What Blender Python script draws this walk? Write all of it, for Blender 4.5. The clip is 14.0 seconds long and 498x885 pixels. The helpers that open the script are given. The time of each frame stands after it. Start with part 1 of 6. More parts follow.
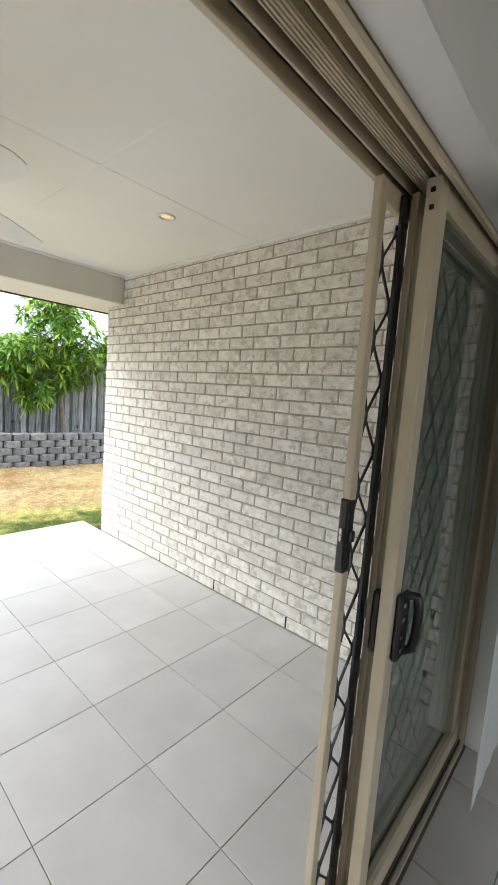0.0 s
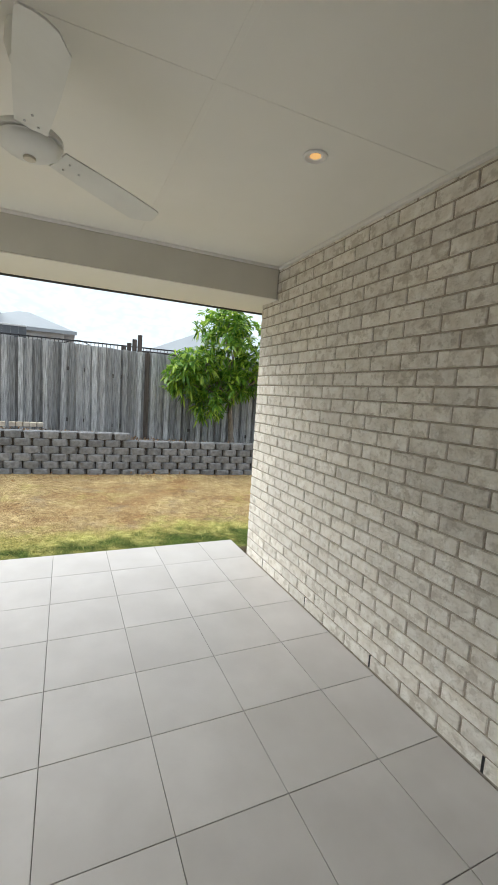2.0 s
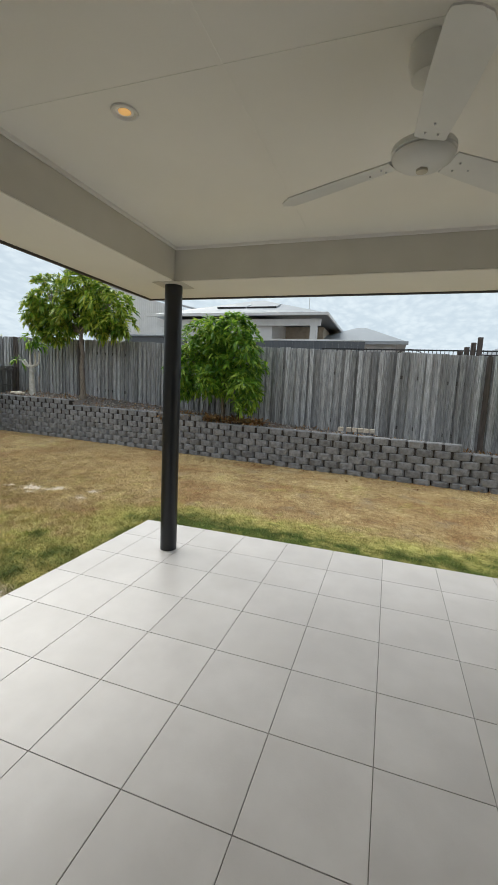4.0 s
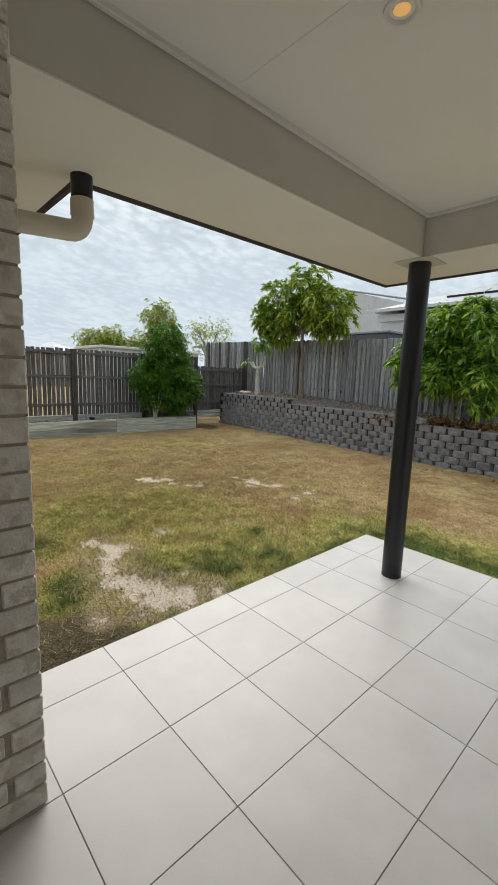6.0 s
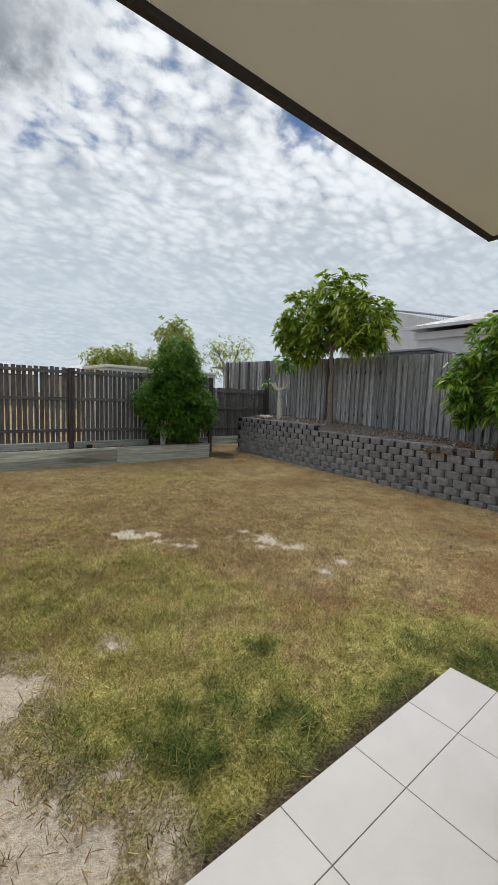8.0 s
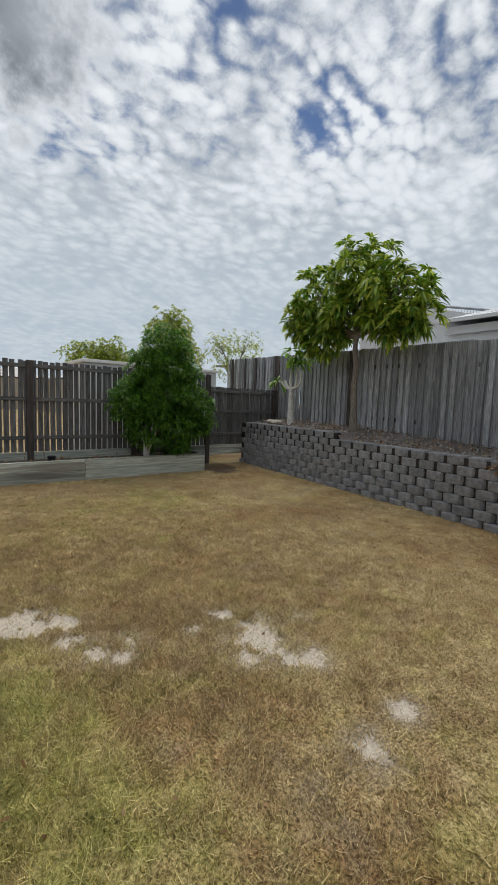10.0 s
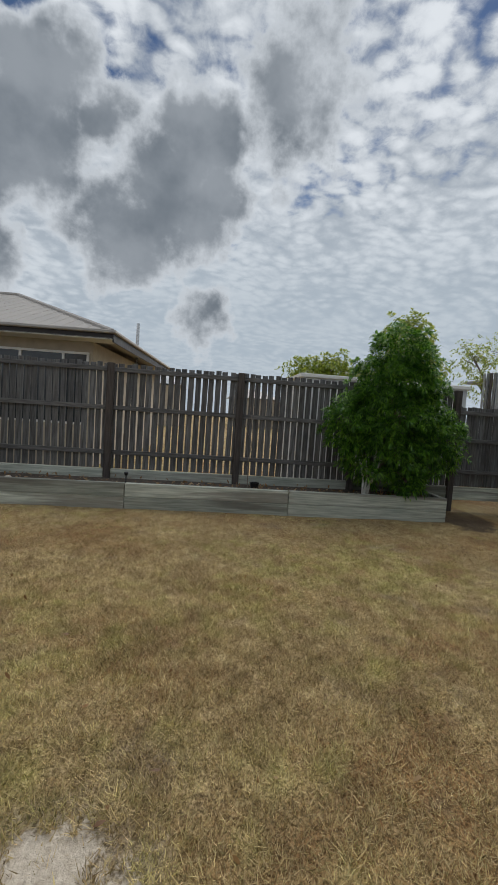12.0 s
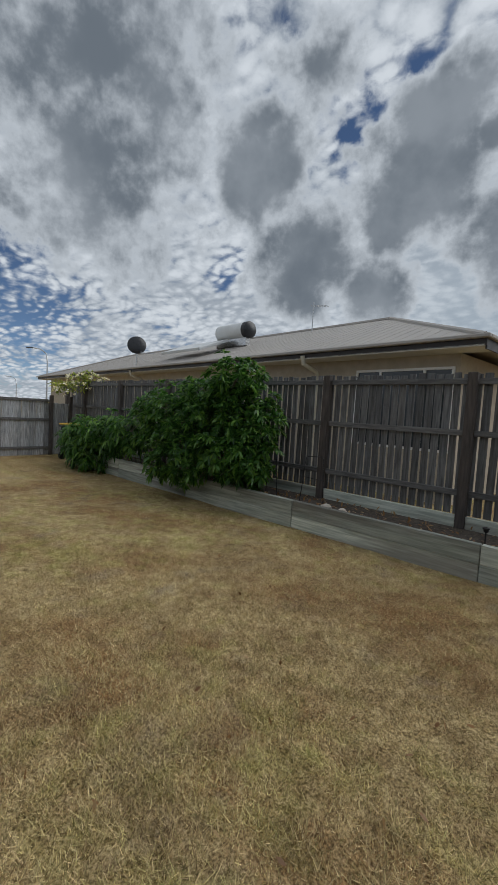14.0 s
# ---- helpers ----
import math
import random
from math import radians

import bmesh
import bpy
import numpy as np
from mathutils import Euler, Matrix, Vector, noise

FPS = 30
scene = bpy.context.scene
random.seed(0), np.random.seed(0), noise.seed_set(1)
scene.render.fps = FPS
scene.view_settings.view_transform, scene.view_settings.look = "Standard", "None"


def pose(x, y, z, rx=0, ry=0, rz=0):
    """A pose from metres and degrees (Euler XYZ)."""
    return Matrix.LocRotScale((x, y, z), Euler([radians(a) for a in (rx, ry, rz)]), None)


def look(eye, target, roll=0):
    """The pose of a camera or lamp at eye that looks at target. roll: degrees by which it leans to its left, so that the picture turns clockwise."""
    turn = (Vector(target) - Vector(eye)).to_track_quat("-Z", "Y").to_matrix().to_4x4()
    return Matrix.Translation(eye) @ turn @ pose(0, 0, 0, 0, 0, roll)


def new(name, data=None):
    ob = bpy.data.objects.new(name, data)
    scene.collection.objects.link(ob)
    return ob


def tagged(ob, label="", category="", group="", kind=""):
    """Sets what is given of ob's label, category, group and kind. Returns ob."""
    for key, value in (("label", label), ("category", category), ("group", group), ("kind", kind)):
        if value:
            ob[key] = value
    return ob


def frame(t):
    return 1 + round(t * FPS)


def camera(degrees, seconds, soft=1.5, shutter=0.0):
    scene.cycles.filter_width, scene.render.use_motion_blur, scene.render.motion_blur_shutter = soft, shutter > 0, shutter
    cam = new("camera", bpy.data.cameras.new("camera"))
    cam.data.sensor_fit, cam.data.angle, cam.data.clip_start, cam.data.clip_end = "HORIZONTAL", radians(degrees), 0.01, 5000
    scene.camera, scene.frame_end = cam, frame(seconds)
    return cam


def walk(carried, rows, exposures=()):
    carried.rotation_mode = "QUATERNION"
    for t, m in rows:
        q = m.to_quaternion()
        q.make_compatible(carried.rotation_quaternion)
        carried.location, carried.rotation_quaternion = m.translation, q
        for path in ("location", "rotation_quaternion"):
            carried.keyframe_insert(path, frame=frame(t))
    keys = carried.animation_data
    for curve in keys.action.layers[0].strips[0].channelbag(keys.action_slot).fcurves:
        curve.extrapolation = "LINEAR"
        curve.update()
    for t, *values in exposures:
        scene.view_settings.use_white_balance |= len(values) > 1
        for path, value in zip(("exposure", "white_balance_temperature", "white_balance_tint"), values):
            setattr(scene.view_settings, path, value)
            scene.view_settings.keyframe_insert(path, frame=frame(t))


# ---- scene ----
cam = camera(62.3, 14.0, soft=1.1)
PATH = [
    (0, (1.736, -0.496, 1.56), (0.413, 0.987, 1.338), 4.2),
    (0.5, (1.554, -0.309, 1.539), (0.141, 1.084, 1.291), 3.0),
    (1, (1.373, -0.143, 1.545), (-0.034, 1.261, 1.325), 2.4),
    (1.5, (1.29, -0.011, 1.539), (-0.3, 1.184, 1.328), 2.6),
    (2, (1.223, 0.08, 1.536), (-0.588, 0.897, 1.311), 3.7),
    (2.5, (1.202, 0.093, 1.524), (-0.737, 0.515, 1.272), 4.1),
    (3, (1.206, 0.062, 1.52), (-0.776, 0.117, 1.256), 3.8),
    (3.5, (1.187, 0.007, 1.526), (-0.774, -0.279, 1.257), 3.3),
    (4, (1.158, -0.069, 1.53), (-0.721, -0.696, 1.259), 2.7),
    (6.5, (0.637, -0.647, 1.507), (-0.636, -2.158, 1.198), 2.0),
    (7, (0.337, -0.924, 1.477), (-0.912, -2.458, 1.186), 2.1),
    (7.5, (0.001, -1.209, 1.468), (-1.249, -2.749, 1.212), 1.9),
    (8, (-0.343, -1.525, 1.512), (-1.6, -3.066, 1.301), 2.0),
    (10.5, (-2.062, -3.384, 1.403), (-3.22, -5.005, 1.221), 2.2),
    (11, (-2.27, -3.831, 1.389), (-3.278, -5.55, 1.213), 2.6),
    (11.5, (-2.465, -4.249, 1.406), (-3.163, -6.117, 1.267), 3.3),
    (12, (-2.579, -4.701, 1.403), (-2.81, -6.683, 1.267), 4.0),
    (12.5, (-2.63, -5.132, 1.412), (-2.404, -7.114, 1.267), 3.4),
    (13, (-2.673, -5.519, 1.432), (-2.027, -7.407, 1.295), 3.3),
    (13.5, (-2.633, -5.891, 1.439), (-1.597, -7.596, 1.298), 3.4),
    (14, (-2.552, -6.263, 1.445), (-1.182, -7.714, 1.303), 3.4),
]
EXPOSURES = [(0.0, 1.68, 6000, 8.0), (0.5, 1.42, 6050, 8.0), (1.0, 1.3, 6100, 8.0), (1.5, 1.1, 6150, 7.5), (2.0, 0.85, 6250, 6.5), (2.5, 0.58, 6300, 6.5), (3.0, 0.42, 6330, 6.5),
             (4.0, 0.29, 6380, 6.5), (6.5, 0.16, 6450, 8.0), (8.0, -0.03, 6450, 9.5), (11.0, -0.24, 6350, 9.5), (12.5, -0.43, 6260, 9.0), (14.0, -0.58, 6150, 8.5)]
walk(cam, [(t, look(eye, target, roll)) for t, eye, target, roll in PATH], EXPOSURES)

# ---------------------------------------------------------------- world and sun
SUN_ELEV, SUN_AZ = 44.0, 150.0          # azimuth counted from +y towards -x


def sky_world():
    w = bpy.data.worlds.new("world")
    scene.world = w
    w.use_nodes = True
    nt = w.node_tree
    nt.nodes.clear()
    N = nt.nodes.new
    L = nt.links.new

    def math_node(op, a, b=None, c=None, clamp=False):
        n = N("ShaderNodeMath")
        n.operation = op
        n.use_clamp = clamp
        for k, v in enumerate((a, b, c)):
            if v is None:
                continue
            if isinstance(v, (int, float)):
                n.inputs[k].default_value = v
            else:
                L(v, n.inputs[k])
        return n.outputs[0]

    def ramp(v, lo, hi):
        n = N("ShaderNodeMapRange")
        n.interpolation_type = "SMOOTHSTEP"
        L(v, n.inputs[0])
        n.inputs[1].default_value, n.inputs[2].default_value = lo, hi
        return n.outputs[0]

    def noise_node(vec, scale, detail, rough, dist=0.0):
        n = N("ShaderNodeTexNoise")
        L(vec, n.inputs["Vector"])
        n.inputs["Scale"].default_value = scale
        n.inputs["Detail"].default_value = detail
        n.inputs["Roughness"].default_value = rough
        n.inputs["Distortion"].default_value = dist
        return n.outputs["Fac"]

    def mix(f, a, b):
        n = N("ShaderNodeMix")
        n.data_type = "RGBA"
        L(f, n.inputs[0])
        for k, v in ((6, a), (7, b)):
            if isinstance(v, tuple):
                n.inputs[k].default_value = (*v, 1)
            else:
                L(v, n.inputs[k])
        return n.outputs[2]

    coord = N("ShaderNodeTexCoord").outputs["Generated"]
    sep = N("ShaderNodeSeparateXYZ")
    L(coord, sep.inputs[0])
    zc = math_node("MAXIMUM", sep.outputs[2], 0.0)
    zz = math_node("ADD", zc, 0.26)
    comb = N("ShaderNodeCombineXYZ")
    L(math_node("DIVIDE", sep.outputs[0], zz), comb.inputs[0])
    L(math_node("DIVIDE", sep.outputs[1], zz), comb.inputs[1])
    plane = comb.outputs[0]
    flat = N("ShaderNodeCombineXYZ")
    L(sep.outputs[0], flat.inputs[0])
    L(sep.outputs[1], flat.inputs[1])
    L(math_node("MULTIPLY", sep.outputs[2], 1.9), flat.inputs[2])
    dome = flat.outputs[0]
    sky = N("ShaderNodeTexSky")
    sky.sky_type = "NISHITA"
    sky.sun_disc = False
    sky.sun_elevation, sky.sun_rotation = radians(SUN_ELEV), radians(-SUN_AZ)
    sky.altitude = 2500
    sky.air_density, sky.dust_density, sky.ozone_density = 0.8, 0.1, 2.0
    def near(vec, at, r):
        d = N("ShaderNodeVectorMath")
        d.operation = "DISTANCE"
        L(vec, d.inputs[0])
        d.inputs[1].default_value = at
        return math_node("SUBTRACT", 1.0, math_node("DIVIDE", d.outputs["Value"], r))

    def bent(vec, scale, detail, amount):
        w = N("ShaderNodeTexNoise")
        L(vec, w.inputs["Vector"])
        w.inputs["Scale"].default_value, w.inputs["Detail"].default_value = scale, detail
        c = N("ShaderNodeVectorMath")
        c.operation = "SUBTRACT"
        L(w.outputs["Color"], c.inputs[0])
        c.inputs[1].default_value = (0.5, 0.5, 0.5)
        q = N("ShaderNodeVectorMath")
        q.operation = "MULTIPLY_ADD"
        L(c.outputs[0], q.inputs[0])
        q.inputs[1].default_value = (amount, amount, amount)
        L(vec, q.inputs[2])
        return q.outputs[0]

    # high broken cloud: a layer of small puffs in rows, thinning to blue in places
    turn = N("ShaderNodeMapping")
    L(bent(plane, 3.2, 5, 0.24), turn.inputs[0])
    turn.inputs["Rotation"].default_value = (0, 0, radians(38))
    turn.inputs["Scale"].default_value = (1.0, 1.55, 1.0)
    cell = N("ShaderNodeTexVoronoi")
    cell.feature = "SMOOTH_F1"
    L(turn.outputs[0], cell.inputs["Vector"])
    cell.inputs["Scale"].default_value, cell.inputs["Smoothness"].default_value = 16.0, 0.4
    puffs = math_node("SUBTRACT", 1.0, math_node("MULTIPLY", cell.outputs["Distance"], 1.25))
    ripple = noise_node(plane, 21.0, 7, 0.62, 0.3)
    patch = noise_node(plane, 1.7, 5, 0.55, 0.4)
    fine = math_node("ADD", math_node("MULTIPLY", puffs, 0.42), math_node("MULTIPLY", ripple, 0.58))
    cover = math_node("ADD", math_node("MULTIPLY", fine, 0.85), math_node("ADD", math_node("MULTIPLY", patch, 0.85), 0.105))
    low = ramp(sep.outputs[2], 0.58, 0.16)
    haze = math_node("MULTIPLY", low, ramp(sep.outputs[0], 0.72, 0.1))
    cover = math_node("ADD", cover, math_node("MULTIPLY", haze, 0.40))
    for cx, cy, cz, r, k in CLEAR:
        hole = ramp(near(bent(coord, 9.0, 5, 0.09), (cx, cy, cz), r), 0.0, 1.0)
        cover = math_node("SUBTRACT", cover, math_node("MULTIPLY", hole, k * 0.6))
    high = ramp(cover, 0.54, 0.88)
    grey = ramp(math_node("ADD", math_node("MULTIPLY", noise_node(plane, 3.2, 7, 0.6, 0.3), 0.52), math_node("MULTIPLY", fine, 0.48)), 0.34, 0.62)
    highcol = mix(haze, mix(grey, HIGH_DIM, HIGH_LIT), mix(grey, (5.3, 6.05, 6.75), (6.4, 7.05, 7.6)))
    base = mix(high, sky.outputs[0], highcol)
    # low grey cumulus: soft bright rims, dark bellies
    soft = bent(bent(coord, 4.0, 3, 0.10), 13.0, 7, 0.075)
    acc = None
    for cx, cy, cz, r, k in CUMULUS:
        one = math_node("MULTIPLY", near(soft, (cx, cy, cz), r * 1.3), k)
        acc = one if acc is None else math_node("SMOOTH_MAX", acc, one, 0.12)
    puff = noise_node(coord, 14.0, 9, 0.6, 0.0)
    dens = math_node("ADD", acc, math_node("MULTIPLY", math_node("SUBTRACT", puff, 0.5), 1.15))
    body = ramp(dens, -0.06, 0.16)
    core = math_node("MULTIPLY", ramp(dens, -0.02, 0.50), math_node("ADD", 0.72, math_node("MULTIPLY", ramp(noise_node(coord, 7.0, 5, 0.5), 0.32, 0.68), 0.28)))
    lowcol = mix(core, LOW_RIM, LOW_CORE)
    out = mix(math_node("MULTIPLY", body, ramp(sep.outputs[2], 0.02, 0.12)), base, lowcol)
    bg = N("ShaderNodeBackground")
    L(out, bg.inputs[0])
    bg.inputs[1].default_value = 0.1
    o = N("ShaderNodeOutputWorld")
    L(bg.outputs[0], o.inputs[0])


HIGH_DIM, HIGH_LIT = (4.9, 5.35, 5.9), (9.6, 9.9, 10.2)
LOW_RIM, LOW_CORE = (7.9, 8.25, 8.6), (2.15, 2.45, 2.8)
# grey cumulus, as directions: x, y, z, reach, thickness
CUMULUS = [(0.305, -0.776, 0.553, 0.075, 1.0), (0.338, -0.813, 0.474, 0.11, 1.1), (0.21, -0.828, 0.52, 0.055, 0.8), (0.394, -0.812, 0.431, 0.085, 1.0),
           (0.043, -0.855, 0.517, 0.085, 1.15), (0.085, -0.899, 0.431, 0.11, 1.1), (0.181, -0.917, 0.356, 0.10, 0.95), (-0.007, -0.888, 0.459, 0.06, 1.0),
           (-0.13, -0.79, 0.60, 0.11, 0.55), (0.018, -0.976, 0.216, 0.06, 0.5), (0.453, -0.844, 0.289, 0.07, 0.85), (0.571, -0.75, 0.333, 0.11, 0.9),
           (0.60, -0.63, 0.49, 0.10, 0.9), (0.735, -0.372, 0.567, 0.19, 0.6), (0.80, -0.38, 0.44, 0.16, 0.62), (0.76, -0.10, 0.66, 0.25, 0.6), (0.479, -0.64, 0.62, 0.07, 0.5)]
# thin places where blue shows: x, y, z, reach, strength
CLEAR = [(0.43, -0.72, 0.54, 0.10, 0.55), (0.325, -0.727, 0.605, 0.06, 0.5), (0.196, -0.774, 0.602, 0.07, 0.4), (-0.038, -0.927, 0.374, 0.09, 0.5),
         (-0.60, -0.596, 0.534, 0.15, 0.36), (-0.40, -0.65, 0.65, 0.16, 0.32), (-0.155, -0.72, 0.68, 0.10, 0.4), (0.91, -0.27, 0.31, 0.12, 0.7),
         (0.94, -0.30, 0.15, 0.20, 0.45), (0.70, -0.64, 0.31, 0.07, 0.5), (0.382, -0.881, 0.279, 0.06, 0.4)]
sky_world()
sun = new("sun", bpy.data.lights.new("sun", "SUN"))
sun.data.energy, sun.data.angle, sun.data.color = 2.5, radians(60), (1.0, 0.96, 0.9)
_e, _a = radians(SUN_ELEV), radians(SUN_AZ)
sun.matrix_basis = look((-math.sin(_a) * math.cos(_e) * 30, math.cos(_a) * math.cos(_e) * 30, math.sin(_e) * 30), (0, 0, 0))

# added fill lamp at an assumed, unseen window of the room behind the camera's start
room_fill = new("room_fill_light", bpy.data.lights.new("room_fill_light", "AREA"))
room_fill.data.shape, room_fill.data.size, room_fill.data.size_y, room_fill.data.energy, room_fill.data.color = "RECTANGLE", 3.1, 1.5, 5.0, (1.0, 0.97, 0.93)
room_fill.matrix_basis = look((5.98, 0.0, 1.375), (0.0, 0.0, 1.375))


# ---------------------------------------------------------------- materials
def surf(name, c1, c2, scale=6.0, rough=0.6, bump=0.0, bscale=60.0, c3=None, scale3=1.0, amount3=0.5, sharp3=(0.45, 0.7), rand=0.0, island=False,
         metal=0.0, stretch=(1, 1, 1), lo=0.35, hi=0.65, detail=5, spec=0.5, rough_var=0.1, local=False):
    """Two tones by noise at one scale, a third at a larger one, piece by piece variation, grain as bump."""
    m = bpy.data.materials.new(name)
    m.use_nodes = True
    nt = m.node_tree
    N, L = nt.nodes.new, nt.links.new
    b = nt.nodes["Principled BSDF"]
    if local:
        pos = N("ShaderNodeTexCoord").outputs["Object"]
    else:
        pos = N("ShaderNodeNewGeometry").outputs["Position"]
    mp = N("ShaderNodeMapping")
    L(pos, mp.inputs[0])
    mp.inputs["Scale"].default_value = stretch
    vec = mp.outputs[0]
    info = N("ShaderNodeObjectInfo")
    geo = N("ShaderNodeNewGeometry")
    rnd = geo.outputs["Random Per Island"] if island else info.outputs["Random"]
    if rand:
        off = N("ShaderNodeVectorMath")
        off.operation = "MULTIPLY_ADD"
        cx = N("ShaderNodeCombineXYZ")
        for k in range(3):
            L(rnd, cx.inputs[k])
        L(cx.outputs[0], off.inputs[0])
        off.inputs[1].default_value = (37.0, 23.0, 51.0)
        L(vec, off.inputs[2])
        vec = off.outputs[0]

    def nz(sc, det, ro=0.55):
        n = N("ShaderNodeTexNoise")
        L(vec, n.inputs["Vector"])
        n.inputs["Scale"].default_value, n.inputs["Detail"].default_value, n.inputs["Roughness"].default_value = sc, det, ro
        return n.outputs["Fac"]

    def rng(v, a, z, t0=0.0, t1=1.0):
        n = N("ShaderNodeMapRange")
        L(v, n.inputs[0])
        for k, q in enumerate((a, z, t0, t1)):
            n.inputs[k + 1].default_value = q
        return n.outputs[0]

    def mix(f, a, c, mode="MIX"):
        n = N("ShaderNodeMix")
        n.data_type, n.blend_type = "RGBA", mode
        if isinstance(f, float):
            n.inputs[0].default_value = f
        else:
            L(f, n.inputs[0])
        for k, v in ((6, a), (7, c)):
            if isinstance(v, tuple):
                n.inputs[k].default_value = (*v, 1)
            else:
                L(v, n.inputs[k])
        return n.outputs[2]

    f1 = nz(scale, detail)
    col = mix(rng(f1, lo, hi), c1, c2)
    if c3:
        col = mix(rng(nz(scale3, 4), sharp3[0], sharp3[1], 0.0, amount3), col, c3)
    if rand:
        hsv = N("ShaderNodeHueSaturation")
        L(col, hsv.inputs["Color"])
        L(rng(rnd, 0, 1, 1 - rand, 1 + rand), hsv.inputs["Value"])
        col = hsv.outputs[0]
    L(col, b.inputs["Base Color"])
    b.inputs["Metallic"].default_value = metal
    b.inputs["Specular IOR Level"].default_value = spec
    L(rng(f1, 0.3, 0.7, max(0.02, rough - rough_var), min(1.0, rough + rough_var)), b.inputs["Roughness"])
    if bump:
        bp = N("ShaderNodeBump")
        bp.inputs["Strength"].default_value = min(1.0, bump)
        bp.inputs["Distance"].default_value = 0.01 * max(1.0, bump)
        L(nz(bscale, 6, 0.6), bp.inputs["Height"])
        L(bp.outputs[0], b.inputs["Normal"])
    return m


def leaf_mat(name, c1, c2, c3):
    m = bpy.data.materials.new(name)
    m.use_nodes = True
    nt = m.node_tree
    N, L = nt.nodes.new, nt.links.new
    b = nt.nodes["Principled BSDF"]
    r = N("ShaderNodeNewGeometry").outputs["Random Per Island"]
    cr = N("ShaderNodeValToRGB")
    L(r, cr.inputs[0])
    e = cr.color_ramp.elements
    e[0].color, e[1].color = (*c1, 1), (*c3, 1)
    mid = e.new(0.55)
    mid.color = (*c2, 1)
    L(cr.outputs[0], b.inputs["Base Color"])
    b.inputs["Roughness"].default_value = 0.42
    tr = N("ShaderNodeBsdfTranslucent")
    hs = N("ShaderNodeHueSaturation")
    L(cr.outputs[0], hs.inputs["Color"])
    hs.inputs["Value"].default_value = 1.6
    L(hs.outputs[0], tr.inputs[0])
    ad = N("ShaderNodeMixShader")
    ad.inputs[0].default_value = 0.35
    L(b.outputs[0], ad.inputs[1])
    L(tr.outputs[0], ad.inputs[2])
    L(ad.outputs[0], nt.nodes["Material Output"].inputs[0])
    return m


def glass_mat(name, tint, rough=0.01):
    m = bpy.data.materials.new(name)
    m.use_nodes = True
    b = m.node_tree.nodes["Principled BSDF"]
    b.inputs["Base Color"].default_value = (*tint, 1)
    b.inputs["Transmission Weight"].default_value = 1.0
    b.inputs["Roughness"].default_value = rough
    b.inputs["IOR"].default_value = 1.45
    return m


def glow_mat(name, col, power):
    m = bpy.data.materials.new(name)
    m.use_nodes = True
    b = m.node_tree.nodes["Principled BSDF"]
    b.inputs["Base Color"].default_value = (*col, 1)
    b.inputs["Emission Color"].default_value = (*col, 1)
    b.inputs["Emission Strength"].default_value = power
    return m


M_BRICK = surf("cream_brick", (0.74, 0.69, 0.615), (0.90, 0.87, 0.815), 16, 0.85, 1.3, 48, c3=(0.53, 0.475, 0.405), scale3=17, amount3=0.62, sharp3=(0.53, 0.62), rand=0.09)
M_BRICK2 = surf("cream_brick_far", (0.74, 0.69, 0.615), (0.90, 0.87, 0.815), 16, 0.85, 1.3, 48, c3=(0.53, 0.475, 0.405), scale3=17, amount3=0.62, sharp3=(0.53, 0.62), rand=0.09, island=True)
M_MORTAR = surf("mortar", (0.36, 0.315, 0.25), (0.48, 0.43, 0.36), 30, 0.95, 0.6, 120)
M_TILE = surf("porcelain_tile", (0.575, 0.55, 0.54), (0.645, 0.62, 0.61), 3.0, 0.40, 0.05, 90, c3=(0.53, 0.505, 0.49), scale3=1.2, amount3=0.6, rand=0.02, rough_var=0.05)
M_GROUT = surf("grout", (0.19, 0.18, 0.17), (0.27, 0.26, 0.24), 20, 0.9, 0.4, 150)
M_CEIL = surf("ceiling_paint", (0.84, 0.825, 0.77), (0.87, 0.855, 0.80), 2.0, 0.75, 0.05, 120)
M_BEAM = surf("beam_paint", (0.62, 0.60, 0.54), (0.66, 0.64, 0.58), 3.0, 0.6, 0.08, 80)
M_WHITE = surf("white_paint", (0.78, 0.77, 0.74), (0.82, 0.81, 0.79), 4.0, 0.5, 0.05, 90)
M_DARKMETAL = surf("dark_coated_metal", (0.007, 0.009, 0.013), (0.010, 0.013, 0.018), 8, 0.34, 0.02, 300, rough_var=0.02)
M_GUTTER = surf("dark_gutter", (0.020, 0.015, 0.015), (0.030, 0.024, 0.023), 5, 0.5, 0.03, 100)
M_PVC = surf("cream_pvc", (0.60, 0.56, 0.46), (0.66, 0.62, 0.52), 6, 0.45, 0.05, 60)
M_ALU = surf("cream_aluminium", (0.56, 0.475, 0.34), (0.63, 0.54, 0.40), 7, 0.4, 0.04, 120)
M_BLACK = surf("black_plastic", (0.012, 0.012, 0.014), (0.02, 0.02, 0.024), 20, 0.35, 0.05, 150)
M_STEEL = surf("steel", (0.45, 0.45, 0.45), (0.6, 0.6, 0.6), 30, 0.3, 0.05, 150, metal=1.0)
M_GLASS = glass_mat("door_glass", (0.52, 0.59, 0.56))
M_FAN = surf("fan_white", (0.74, 0.74, 0.70), (0.80, 0.80, 0.76), 5, 0.4, 0.03, 60)
M_LAMP = glow_mat("warm_lamp", (1.0, 0.56, 0.20), 0.32)
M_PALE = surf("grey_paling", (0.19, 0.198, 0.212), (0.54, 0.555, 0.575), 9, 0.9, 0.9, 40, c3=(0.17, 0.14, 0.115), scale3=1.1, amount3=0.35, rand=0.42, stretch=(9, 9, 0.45))
